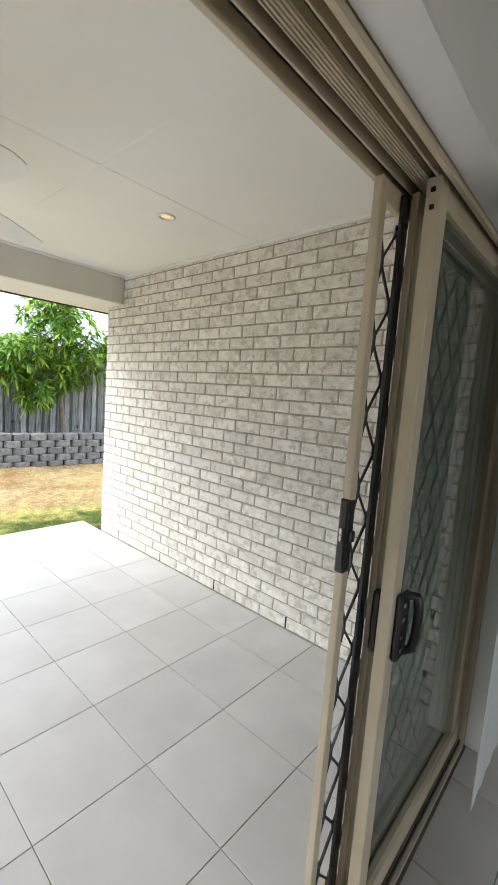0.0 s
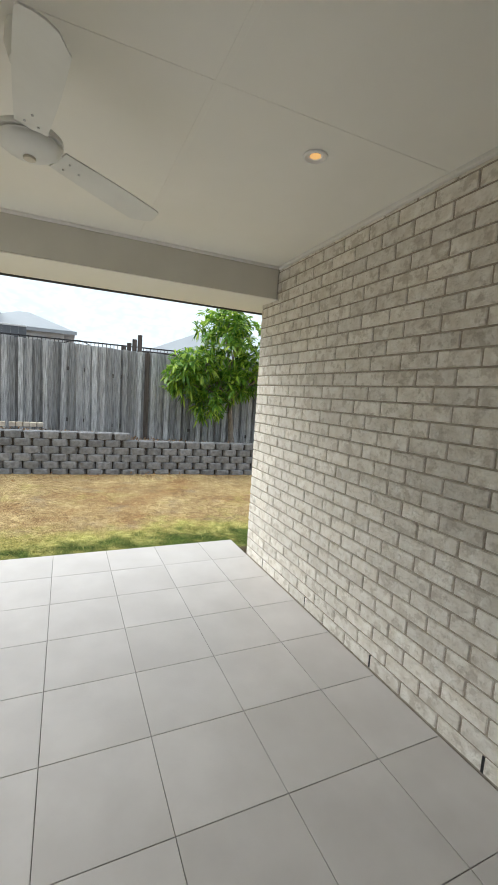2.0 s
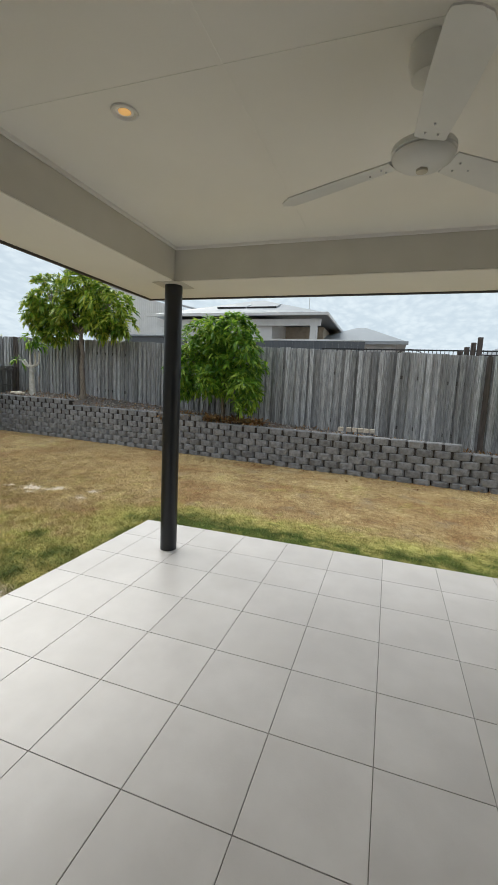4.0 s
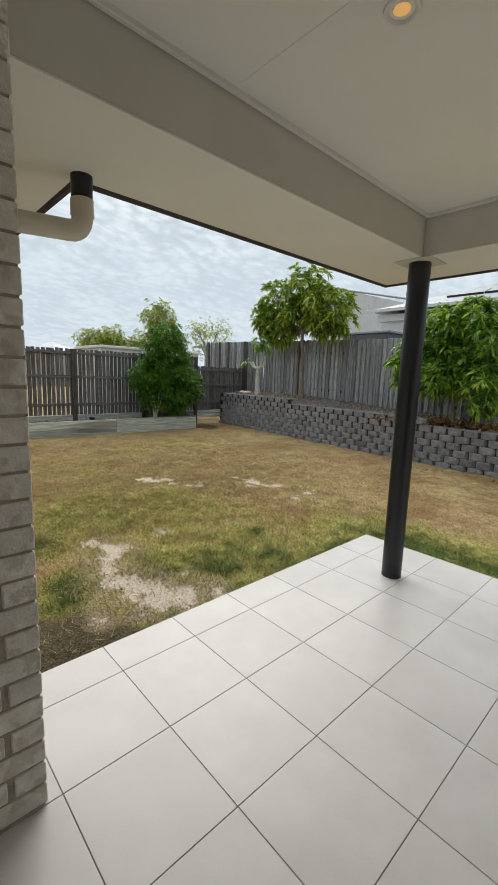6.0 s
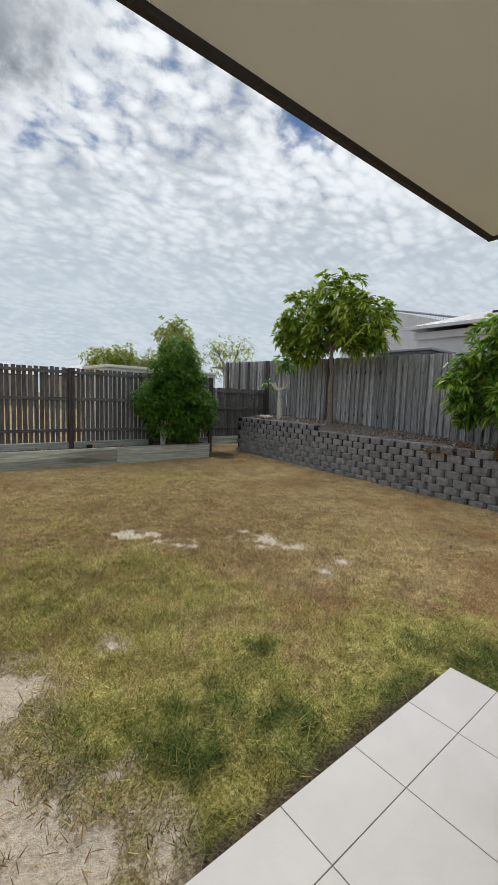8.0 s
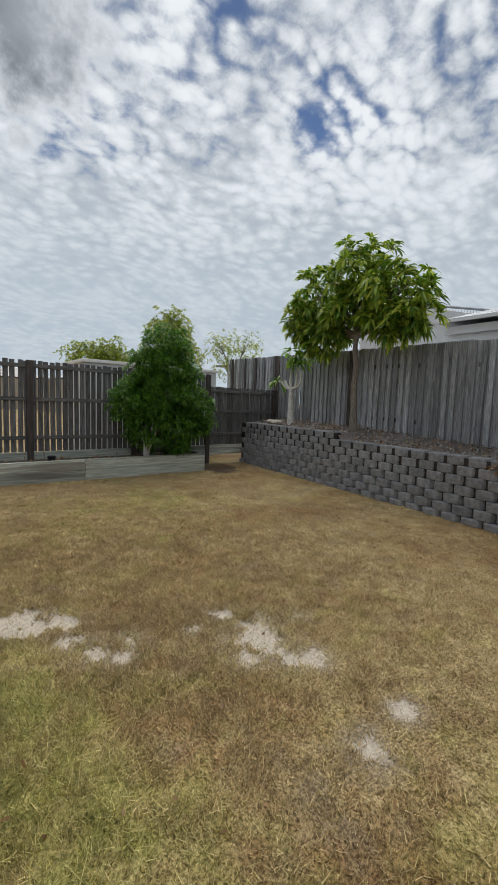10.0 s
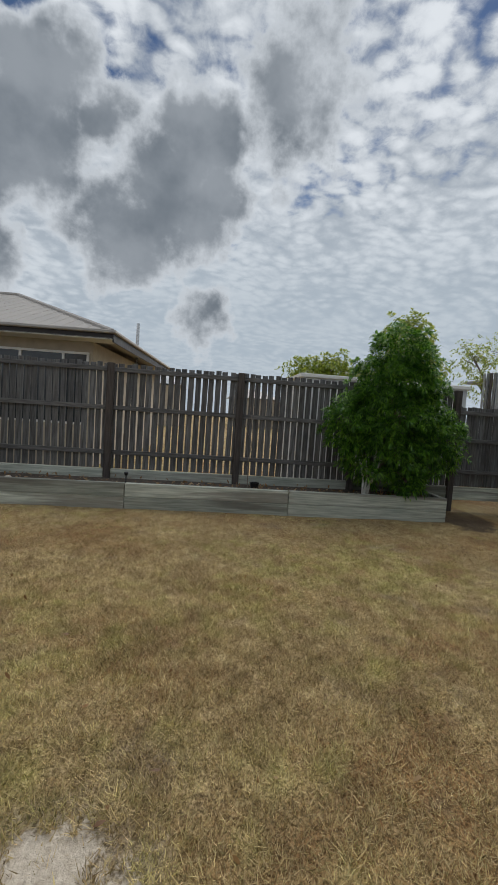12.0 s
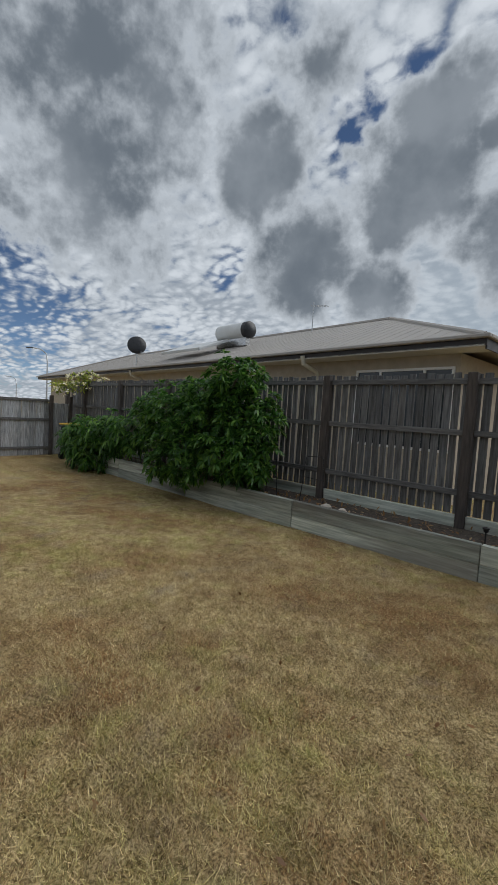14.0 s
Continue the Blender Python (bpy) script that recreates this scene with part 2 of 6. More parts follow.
# grey paling again, darkened in colour for the backlit face of the side fence
M_PALE_SHADED = surf("shaded_grey_paling", (0.075, 0.075, 0.077), (0.19, 0.19, 0.192), 7, 0.9, 0.8, 40, c3=(0.13, 0.105, 0.082), scale3=1.3, amount3=0.3, rand=0.25, stretch=(6, 6, 0.5))
M_RAIL = surf("grey_rail", (0.085, 0.082, 0.082), (0.18, 0.176, 0.172), 7, 0.9, 0.8, 40, rand=0.15, stretch=(0.6, 5, 5))
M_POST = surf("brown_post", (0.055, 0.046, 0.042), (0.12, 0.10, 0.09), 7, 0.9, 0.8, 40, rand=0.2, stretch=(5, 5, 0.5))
M_SLEEPER = surf("treated_sleeper", (0.34, 0.37, 0.315), (0.62, 0.64, 0.565), 5, 0.85, 0.9, 60, c3=(0.16, 0.14, 0.12), scale3=0.9, amount3=0.7, sharp3=(0.50, 0.62), rand=0.36, stretch=(0.45, 7, 7), detail=8)
M_BLOCK = surf("charcoal_block", (0.175, 0.178, 0.188), (0.295, 0.30, 0.315), 14, 0.92, 1.6, 26, c3=(0.30, 0.295, 0.29), scale3=9, amount3=0.35, rand=0.18)
M_BLOCK2 = surf("charcoal_block_far", (0.175, 0.178, 0.188), (0.295, 0.30, 0.315), 14, 0.92, 1.6, 26, c3=(0.30, 0.295, 0.29), scale3=9, amount3=0.35, rand=0.18, island=True)
M_GRAVEL = surf("gravel", (0.10, 0.085, 0.075), (0.30, 0.27, 0.25), 45, 0.95, 1.5, 60, c3=(0.22, 0.12, 0.065), scale3=0.9, amount3=0.8)
M_SOIL = surf("soil", (0.055, 0.042, 0.032), (0.14, 0.11, 0.085), 25, 0.95, 1.5, 45)
M_ROOFGREY = surf("grey_roof", (0.27, 0.295, 0.32), (0.32, 0.345, 0.37), 1.5, 0.45, 0.03, 30)
M_ROOFTAN = surf("tan_roof", (0.36, 0.33, 0.30), (0.42, 0.385, 0.35), 1.2, 0.5, 0.04, 30)
M_FARWALL = surf("beige_render", (0.42, 0.36, 0.28), (0.50, 0.44, 0.35), 5, 0.85, 0.2, 60)
M_FARWHITE = surf("pale_cladding", (0.62, 0.63, 0.63), (0.70, 0.71, 0.71), 2, 0.6, 0.05, 30)
M_WINDOW = surf("dark_window_glass", (0.03, 0.035, 0.04), (0.06, 0.07, 0.08), 1.5, 0.06, 0.0)
M_BARK = surf("bark", (0.15, 0.12, 0.095), (0.30, 0.26, 0.22), 18, 0.9, 1.0, 50, stretch=(3, 3, 0.6))
M_PALEBARK = surf("pale_bark", (0.50, 0.48, 0.44), (0.70, 0.68, 0.64), 14, 0.85, 0.6, 50)
M_LEAF = leaf_mat("mango_leaf", (0.05, 0.135, 0.016), (0.15, 0.30, 0.03), (0.42, 0.53, 0.07))
M_LEAFLIGHT = leaf_mat("light_mango_leaf", (0.06, 0.14, 0.016), (0.21, 0.33, 0.03), (0.52, 0.54, 0.08))
M_LEAFDARK = leaf_mat("dark_mango_leaf", (0.02, 0.065, 0.010), (0.06, 0.16, 0.024), (0.18, 0.32, 0.05))
M_LEAFFINE = leaf_mat("fine_leaf", (0.018, 0.065, 0.008), (0.075, 0.20, 0.018), (0.24, 0.44, 0.045))
M_LEAFPALE = leaf_mat("olive_leaf", (0.13, 0.20, 0.025), (0.31, 0.37, 0.05), (0.54, 0.55, 0.11))
M_GREENBIN = surf("green_bin", (0.012, 0.03, 0.022), (0.02, 0.045, 0.03), 8, 0.5, 0.05, 80)
M_YELLOW = surf("yellow_lid", (0.62, 0.36, 0.02), (0.70, 0.42, 0.03), 8, 0.5, 0.05, 80)
# dark mesh, added to dim what shows through the door glass
M_FLYMESH = surf("fly_mesh", (0.10, 0.115, 0.105), (0.135, 0.15, 0.14), 300, 0.8, 0.0, 600)
_nt = M_FLYMESH.node_tree          # open weave: light passes between the threads
_mix, _clear = _nt.nodes.new("ShaderNodeMixShader"), _nt.nodes.new("ShaderNodeBsdfTransparent")
_mix.inputs[0].default_value = 0.62
_nt.links.new(_nt.nodes["Principled BSDF"].outputs[0], _mix.inputs[1])
_nt.links.new(_clear.outputs[0], _mix.inputs[2])
_nt.links.new(_mix.outputs[0], _nt.nodes["Material Output"].inputs[0])
M_CURTAIN = surf("white_curtain", (0.66, 0.65, 0.62), (0.72, 0.71, 0.68), 30, 0.85, 0.15, 200)
M_STONE = surf("pale_stone", (0.50, 0.42, 0.33), (0.70, 0.64, 0.56), 10, 0.9, 0.5, 50, rand=0.15)
M_FLOWER = leaf_mat("cream_flower", (0.75, 0.65, 0.35), (0.80, 0.76, 0.62), (0.82, 0.80, 0.72))
M_SOLAR = surf("solar_panel", (0.012, 0.016, 0.03), (0.02, 0.025, 0.045), 4, 0.15, 0.0)
M_COLORBOND = surf("slate_steel_fence", (0.10, 0.11, 0.125), (0.13, 0.14, 0.155), 3, 0.5, 0.03, 40)


# ---------------------------------------------------------------- mesh helpers
def mesh_of(name, bm, mat):
    me = bpy.data.meshes.new(name)
    bm.to_mesh(me)
    bm.free()
    me.materials.append(mat)
    return me


def smooth(me, angle=40):
    me.polygons.foreach_set("use_smooth", [True] * len(me.polygons))
    me.set_sharp_from_angle(angle=radians(angle))
    return me


def part(name, bm, mat, parent=None, label="", m=None, sm=False):
    me = bm if isinstance(bm, bpy.types.Mesh) else mesh_of(name, bm, mat)
    if sm:
        smooth(me)
    ob = new(name, me)
    if parent:
        ob.parent = parent
    if m is not None:
        ob.matrix_basis = m
    if label:
        ob["label"] = label
    return ob


def thing(name, loc, label, category, group="", kind="", rz=0.0):
    ob = new(name)
    ob.matrix_basis = pose(*loc, 0, 0, rz)
    return tagged(ob, label, category, group, kind)


def add_box(bm, x0, x1, y0, y1, z0, z1, bev=0.0, m=None):
    r = bmesh.ops.create_cube(bm, size=1.0)
    vs = r["verts"]
    bmesh.ops.scale(bm, vec=(x1 - x0, y1 - y0, z1 - z0), verts=vs)
    bmesh.ops.translate(bm, vec=((x0 + x1) / 2, (y0 + y1) / 2, (z0 + z1) / 2), verts=vs)
    if bev:
        es = list({e for v in vs for e in v.link_edges})
        rr = bmesh.ops.bevel(bm, geom=es, offset=bev, segments=1, affect="EDGES", profile=0.5)
        vs = list({v for f in rr["faces"] for v in f.verts} | {v for v in vs if v.is_valid})
    if m is not None:
        bmesh.ops.transform(bm, matrix=m, verts=[v for v in vs if v.is_valid])
    return bm


def box(x0, x1, y0, y1, z0, z1, bev=0.0):
    return add_box(bmesh.new(), x0, x1, y0, y1, z0, z1, bev)


def revolve(profile, seg=24, bm=None, m=None):
    bm = bm or bmesh.new()
    rings = []
    for r, z in profile:
        if r < 1e-5:
            rings.append([bm.verts.new((0, 0, z))])
        else:
            rings.append([bm.verts.new((r * math.cos(2 * math.pi * k / seg), r * math.sin(2 * math.pi * k / seg), z)) for k in range(seg)])
    for a, b in zip(rings, rings[1:]):
        for k in range(seg):
            q = (k + 1) % seg
            if len(a) == 1 and len(b) == 1:
                continue
            if len(a) == 1:
                bm.faces.new((a[0], b[q], b[k]))
            elif len(b) == 1:
                bm.faces.new((a[k], a[q], b[0]))
            else:
                bm.faces.new((a[k], a[q], b[q], b[k]))
    if m is not None:
        bmesh.ops.transform(bm, matrix=m, verts=[v for ring in rings for v in ring])
    bmesh.ops.recalc_face_normals(bm, faces=bm.faces)
    return bm


def tube(points, radii, seg=8, bm=None, cap=True):
    bm = bm or bmesh.new()
    pts = [Vector(p) for p in points]
    if not hasattr(radii, "__len__"):
        radii = [radii] * len(pts)
    rings, side = [], None
    for i, p in enumerate(pts):
        d = (pts[min(i + 1, len(pts) - 1)] - pts[max(i - 1, 0)]).normalized()
        if side is None:
            side = d.orthogonal().normalized()
        side = (side - d * side.dot(d)).normalized()
        up = d.cross(side)
        rings.append([bm.verts.new(p + (side * math.cos(2 * math.pi * k / seg) + up * math.sin(2 * math.pi * k / seg)) * radii[i]) for k in range(seg)])
    for a, b in zip(rings, rings[1:]):
        for k in range(seg):
            q = (k + 1) % seg
            bm.faces.new((a[k], a[q], b[q], b[k]))
    if cap:
        bm.faces.new(rings[0][::-1])
        bm.faces.new(rings[-1])
    return bm


def prism(outline, y0, y1):
    """Outline in x and z, drawn out along y."""
    bm = bmesh.new()
    a = [bm.verts.new((x, y0, z)) for x, z in outline]
    b = [bm.verts.new((x, y1, z)) for x, z in outline]
    n = len(a)
    for k in range(n):
        bm.faces.new((a[k], a[(k + 1) % n], b[(k + 1) % n], b[k]))
    bm.faces.new(a[::-1])
    bm.faces.new(b)
    bmesh.ops.recalc_face_normals(bm, faces=bm.faces)
    return bm


def structure(name, bm, mat, label, category):
    return tagged(part(name, bm, mat), label, category, "", "structure")


def soup(name, verts, faces, mat):
    me = bpy.data.meshes.new(name)
    me.from_pydata(verts, [], faces)
    me.materials.append(mat)
    me.update()
    return me


# ---------------------------------------------------------------- ground
LAWN = -0.09
_rs = np.random.RandomState(7)
_lat = _rs.rand(256, 256)


def vnoise(x, y, s):
    x, y = np.asarray(x) * s + 31.7, np.asarray(y) * s + 57.3
    i, j = np.floor(x).astype(int), np.floor(y).astype(int)
    u, v = x - i, y - j
    u, v = u * u * (3 - 2 * u), v * v * (3 - 2 * v)
    g = lambda a, b: _lat[a % 256, b % 256]
    return (g(i, j) * (1 - u) + g(i + 1, j) * u) * (1 - v) + (g(i, j + 1) * (1 - u) + g(i + 1, j + 1) * u) * v


def fbm(x, y, s):
    return (vnoise(x, y, s) + 0.5 * vnoise(x, y, s * 2.1) + 0.25 * vnoise(x, y, s * 4.3) + 0.12 * vnoise(x, y, s * 8.9)) / 1.87


# bare sandy spots on the lawn: x, y, radius
SAND_PATIO = [(-0.72, -3.91, 0.17), (-0.60, -4.10, 0.10), (-0.55, -3.70, 0.15), (-0.48, -3.50, 0.15), (-0.50, -3.28, 0.19), (-0.53, -3.08, 0.17), (-0.57, -2.88, 0.16),
              (-0.77, -2.78, 0.14), (-0.94, -2.70, 0.10), (-0.96, -3.08, 0.06), (-0.16, -2.89, 0.06), (-1.31, -3.99, 0.07), (-0.14, -5.45, 0.18)]
SAND_OPEN = [(-2.44, -5.83, 0.11), (-2.24, -5.84, 0.10), (-2.42, -5.55, 0.12), (-2.51, -5.34, 0.09), (-2.62, -5.21, 0.08), (-2.75, -5.33, 0.10), (-3.12, -5.26, 0.06), (-3.40, -5.30, 0.09),
             (-3.50, -5.05, 0.15), (-3.41, -4.92, 0.15), (-3.40, -4.78, 0.11), (-3.45, -4.66, 0.11), (-3.55, -4.57, 0.10), (-3.84, -5.0, 0.07), (-3.63, -4.0, 0.07), (-3.29, -3.97, 0.09),
             (-2.15, -5.98, 0.16), (-3.24, -4.80, 0.09)]
# lush green tufts: x, y, radius
TUFTS = [(-0.85, -3.18, 0.20), (-0.72, -3.02, 0.14), (-0.11, -3.36, 0.34), (-0.85, -3.50, 0.22), (-1.25, -3.05, 0.40), (-2.04, -3.41, 0.14), (-2.93, -2.72, 0.26), (-1.75, -2.85, 0.26), (-0.20, -4.3, 0.28)]


def sand_raw(x, y):
    """How bare the ground is, before its ragged edge: above nought is sand."""
    a = np.full(np.shape(x), -3.0)
    for cx, cy, r in SAND_PATIO + SAND_OPEN:
        a = np.maximum(a, 1 - np.hypot(x - cx, y - cy) / r)
    return np.clip(a + (fbm(x, y, 7.0) - 0.5) * 2.0 - 0.08, -2, 1)


def sand_at(x, y):
    return np.clip((sand_raw(x, y) + (fbm(x, y, 30.0) - 0.5) * 1.2) * 3.0, 0, 1)


def soil_at(x, y):
    a = (1.0 - np.hypot((x - 0.2) / 0.62, (y + 2.75) / 0.5)) * 2.0
    a = np.maximum(a, (1.0 - np.hypot((x + 6.85) / 0.6, (y + 11.2) / 1.0)) * 2.0)
    b = np.clip(1 - (-(x + 2.70)) / 0.05, -1, 1) * ((y > -2.6) & (y < 2.2)) - 0.4
    c = 1 - np.abs(y + 2.52) / 0.13 - (x < -2.6) * 2 - 0.25
    return np.clip((np.maximum(np.maximum(a, b), c) + (fbm(x, y, 4.0) - 0.5) * 1.6) * 2.0, 0, 0.9)


def green_at(x, y):
    near = np.exp(-np.clip(-(x + 3.05), 0, None) ** 2 / 0.32) * np.clip(4.4 - np.abs(y - 0.9), 0, 1) * 0.98
    side = np.exp(-((x + 1.05) / 1.15) ** 4) * np.exp(-((y + 3.0) / 0.80) ** 2) * 0.80
    mid = np.exp(-((x + 1.2) / 1.45) ** 2) * np.exp(-((y + 4.7) / 1.7) ** 2) * 0.62
    back = np.exp(-((x + 3.8) / 1.5) ** 2) * np.exp(-((y + 8.7) / 1.0) ** 2) * 0.24
    east = 1 / (1 + np.exp(np.clip(-(x + 0.8) * 1.1, -50, 50))) * 0.12 * (1 / (1 + np.exp(np.clip((y + 5.5) * 1.5, -50, 50))))
    left = np.exp(-((x - 1.2) / 1.9) ** 2) * np.exp(-((y + 4.9) / 1.2) ** 2) * 0.65
    g = np.maximum.reduce([near, side, mid, back, east, left])
    for cx, cy, r in TUFTS:
        g = np.maximum(g, 1.0 - 0.5 * (np.hypot(x - cx, y - cy) / r) ** 2)
    return np.clip(g + (fbm(x, y, 1.3) - 0.5) * 0.5 + (fbm(x, y, 8.0) - 0.5) * 0.75 - 0.03, 0, 1)


def tone_at(x, y):
    """From browner to paler straw, in patches of a hand's and of a pace's width."""
    return np.clip(0.5 + (fbm(x, y, 2.6) - 0.5) * 1.4 + (fbm(x, y, 9.5) - 0.5) * 1.8, 0, 1)


TONE_LOW, TONE_HIGH = (0.84, 0.79, 0.75), (1.17, 1.17, 1.14)


def lawn_mat():
    m = bpy.data.materials.new("lawn")
    m.use_nodes = True
    nt = m.node_tree
    N, L = nt.nodes.new, nt.links.new
    b = nt.nodes["Principled BSDF"]
    pos = N("ShaderNodeNewGeometry").outputs["Position"]

    def nz(sc, det=5):
        n = N("ShaderNodeTexNoise")
        L(pos, n.inputs["Vector"])
        n.inputs["Scale"].default_value, n.inputs["Detail"].default_value = sc, det
        n.inputs["Roughness"].default_value = 0.65
        return n.outputs["Fac"]

    def rng(v, a, z):
        n = N("ShaderNodeMapRange")
        L(v, n.inputs[0])
        n.inputs[1].default_value, n.inputs[2].default_value = a, z
        return n.outputs[0]

    def mix(f, a, c):
        n = N("ShaderNodeMix")
        n.data_type = "RGBA"
        L(f, n.inputs[0])
        for k, v in ((6, a), (7, c)):
            if isinstance(v, tuple):
                n.inputs[k].default_value = (*v, 1)
            else:
                L(v, n.inputs[k])
        return n.outputs[2]

    def attr(k):
        n = N("ShaderNodeAttribute")
        n.attribute_name = k
        return n.outputs["Fac"]

    def math2(op, a, v):
        n = N("ShaderNodeMath")
        n.operation = op
        L(a, n.inputs[0])
        if isinstance(v, float):
            n.inputs[1].default_value = v
        else:
            L(v, n.inputs[1])
        return n.outputs[0]

    fine = rng(nz(75), 0.40, 0.60)
    clump = rng(nz(13, 4), 0.42, 0.60)
    tan = mix(clump, mix(fine, (0.125, 0.086, 0.042), (0.50, 0.365, 0.18)), mix(fine, (0.235, 0.172, 0.08), (0.68, 0.54, 0.30)))
    green = mix(clump, mix(fine, (0.13, 0.13, 0.03), (0.42, 0.395, 0.12)), mix(fine, (0.26, 0.245, 0.07), (0.64, 0.585, 0.23)))
    rust = mix(rng(nz(0.9, 5), 0.46, 0.64), tan, mix(fine, (0.12, 0.066, 0.028), (0.42, 0.26, 0.12)))
    rust = mix(rng(nz(2.3, 4), 0.55, 0.75), rust, mix(fine, (0.14, 0.108, 0.07), (0.42, 0.345, 0.24)))
    deep = mix(fine, (0.022, 0.045, 0.008), (0.10, 0.14, 0.028))
    c = mix(rng(attr("green"), 0.05, 0.6), rust, green)
    c = mix(rng(attr("green"), 0.62, 1.0), c, deep)
    tint = N("ShaderNodeMix")
    tint.data_type, tint.blend_type = "RGBA", "MULTIPLY"
    tint.inputs[0].default_value = 1.0
    L(c, tint.inputs[6])
    L(mix(attr("tone"), TONE_LOW, TONE_HIGH), tint.inputs[7])
    c = tint.outputs[2]
    c = mix(attr("soil"), c, mix(fine, (0.035, 0.024, 0.017), (0.13, 0.095, 0.068)))
    crumb = mix(rng(nz(38, 8), 0.3, 0.7), (0.47, 0.39, 0.295), (0.77, 0.685, 0.57))
    ragged = math2("ADD", attr("sand"), math2("MULTIPLY", math2("SUBTRACT", nz(22, 8), 0.5), 2.4))
    c = mix(rng(ragged, -1.3, 0.1), c, mix(fine, (0.24, 0.19, 0.13), (0.54, 0.45, 0.32)))
    c = mix(rng(ragged, 0.0, 0.22), c, crumb)
    L(c, b.inputs["Base Color"])
    b.inputs["Roughness"].default_value = 0.95
    b.inputs["Specular IOR Level"].default_value = 0.15
    bp = N("ShaderNodeBump")
    bp.inputs["Strength"].default_value, bp.inputs["Distance"].default_value = 0.9, 0.018
    L(nz(55), bp.inputs["Height"])
    L(bp.outputs[0], b.inputs["Normal"])
    return m


def grid_lines(lo, hi, step, far):
    mid = list(np.arange(lo, hi + 1e-6, step))
    return np.array([-f + lo for f in far[::-1]] + mid + [f + hi for f in far])


def make_ground():
    far = [1, 4, 12, 40, 120, 400, 1500]
    xs, ys = grid_lines(-7.6, 6.0, 0.045, far), grid_lines(-10.9, 4.2, 0.045, far)
    X, Y = np.meshgrid(xs, ys, indexing="ij")
    Z = LAWN + (fbm(X, Y, 1.6) - 0.5) * 0.03 - 0.012 * sand_at(X, Y)
    nx, ny = X.shape
    idx = np.arange(nx * ny).reshape(nx, ny)
    faces = np.stack([idx[:-1, :-1], idx[1:, :-1], idx[1:, 1:], idx[:-1, 1:]], -1).reshape(-1, 4)
    me = bpy.data.meshes.new("ground")
    me.from_pydata(np.stack([X, Y, Z], -1).reshape(-1, 3).tolist(), [], faces.tolist())
    for k, fn in (("green", green_at), ("soil", soil_at), ("sand", sand_raw), ("tone", tone_at)):
        at = me.attributes.new(k, "FLOAT", "POINT")
        at.data.foreach_set("value", fn(X, Y).reshape(-1).astype(np.float32))
    me.polygons.foreach_set("use_smooth", [True] * len(me.polygons))
    me.materials.append(lawn_mat())
    return tagged(new("ground", me), "dry patchy back lawn with bare sandy spots", "lawn", "", "structure")


make_ground()


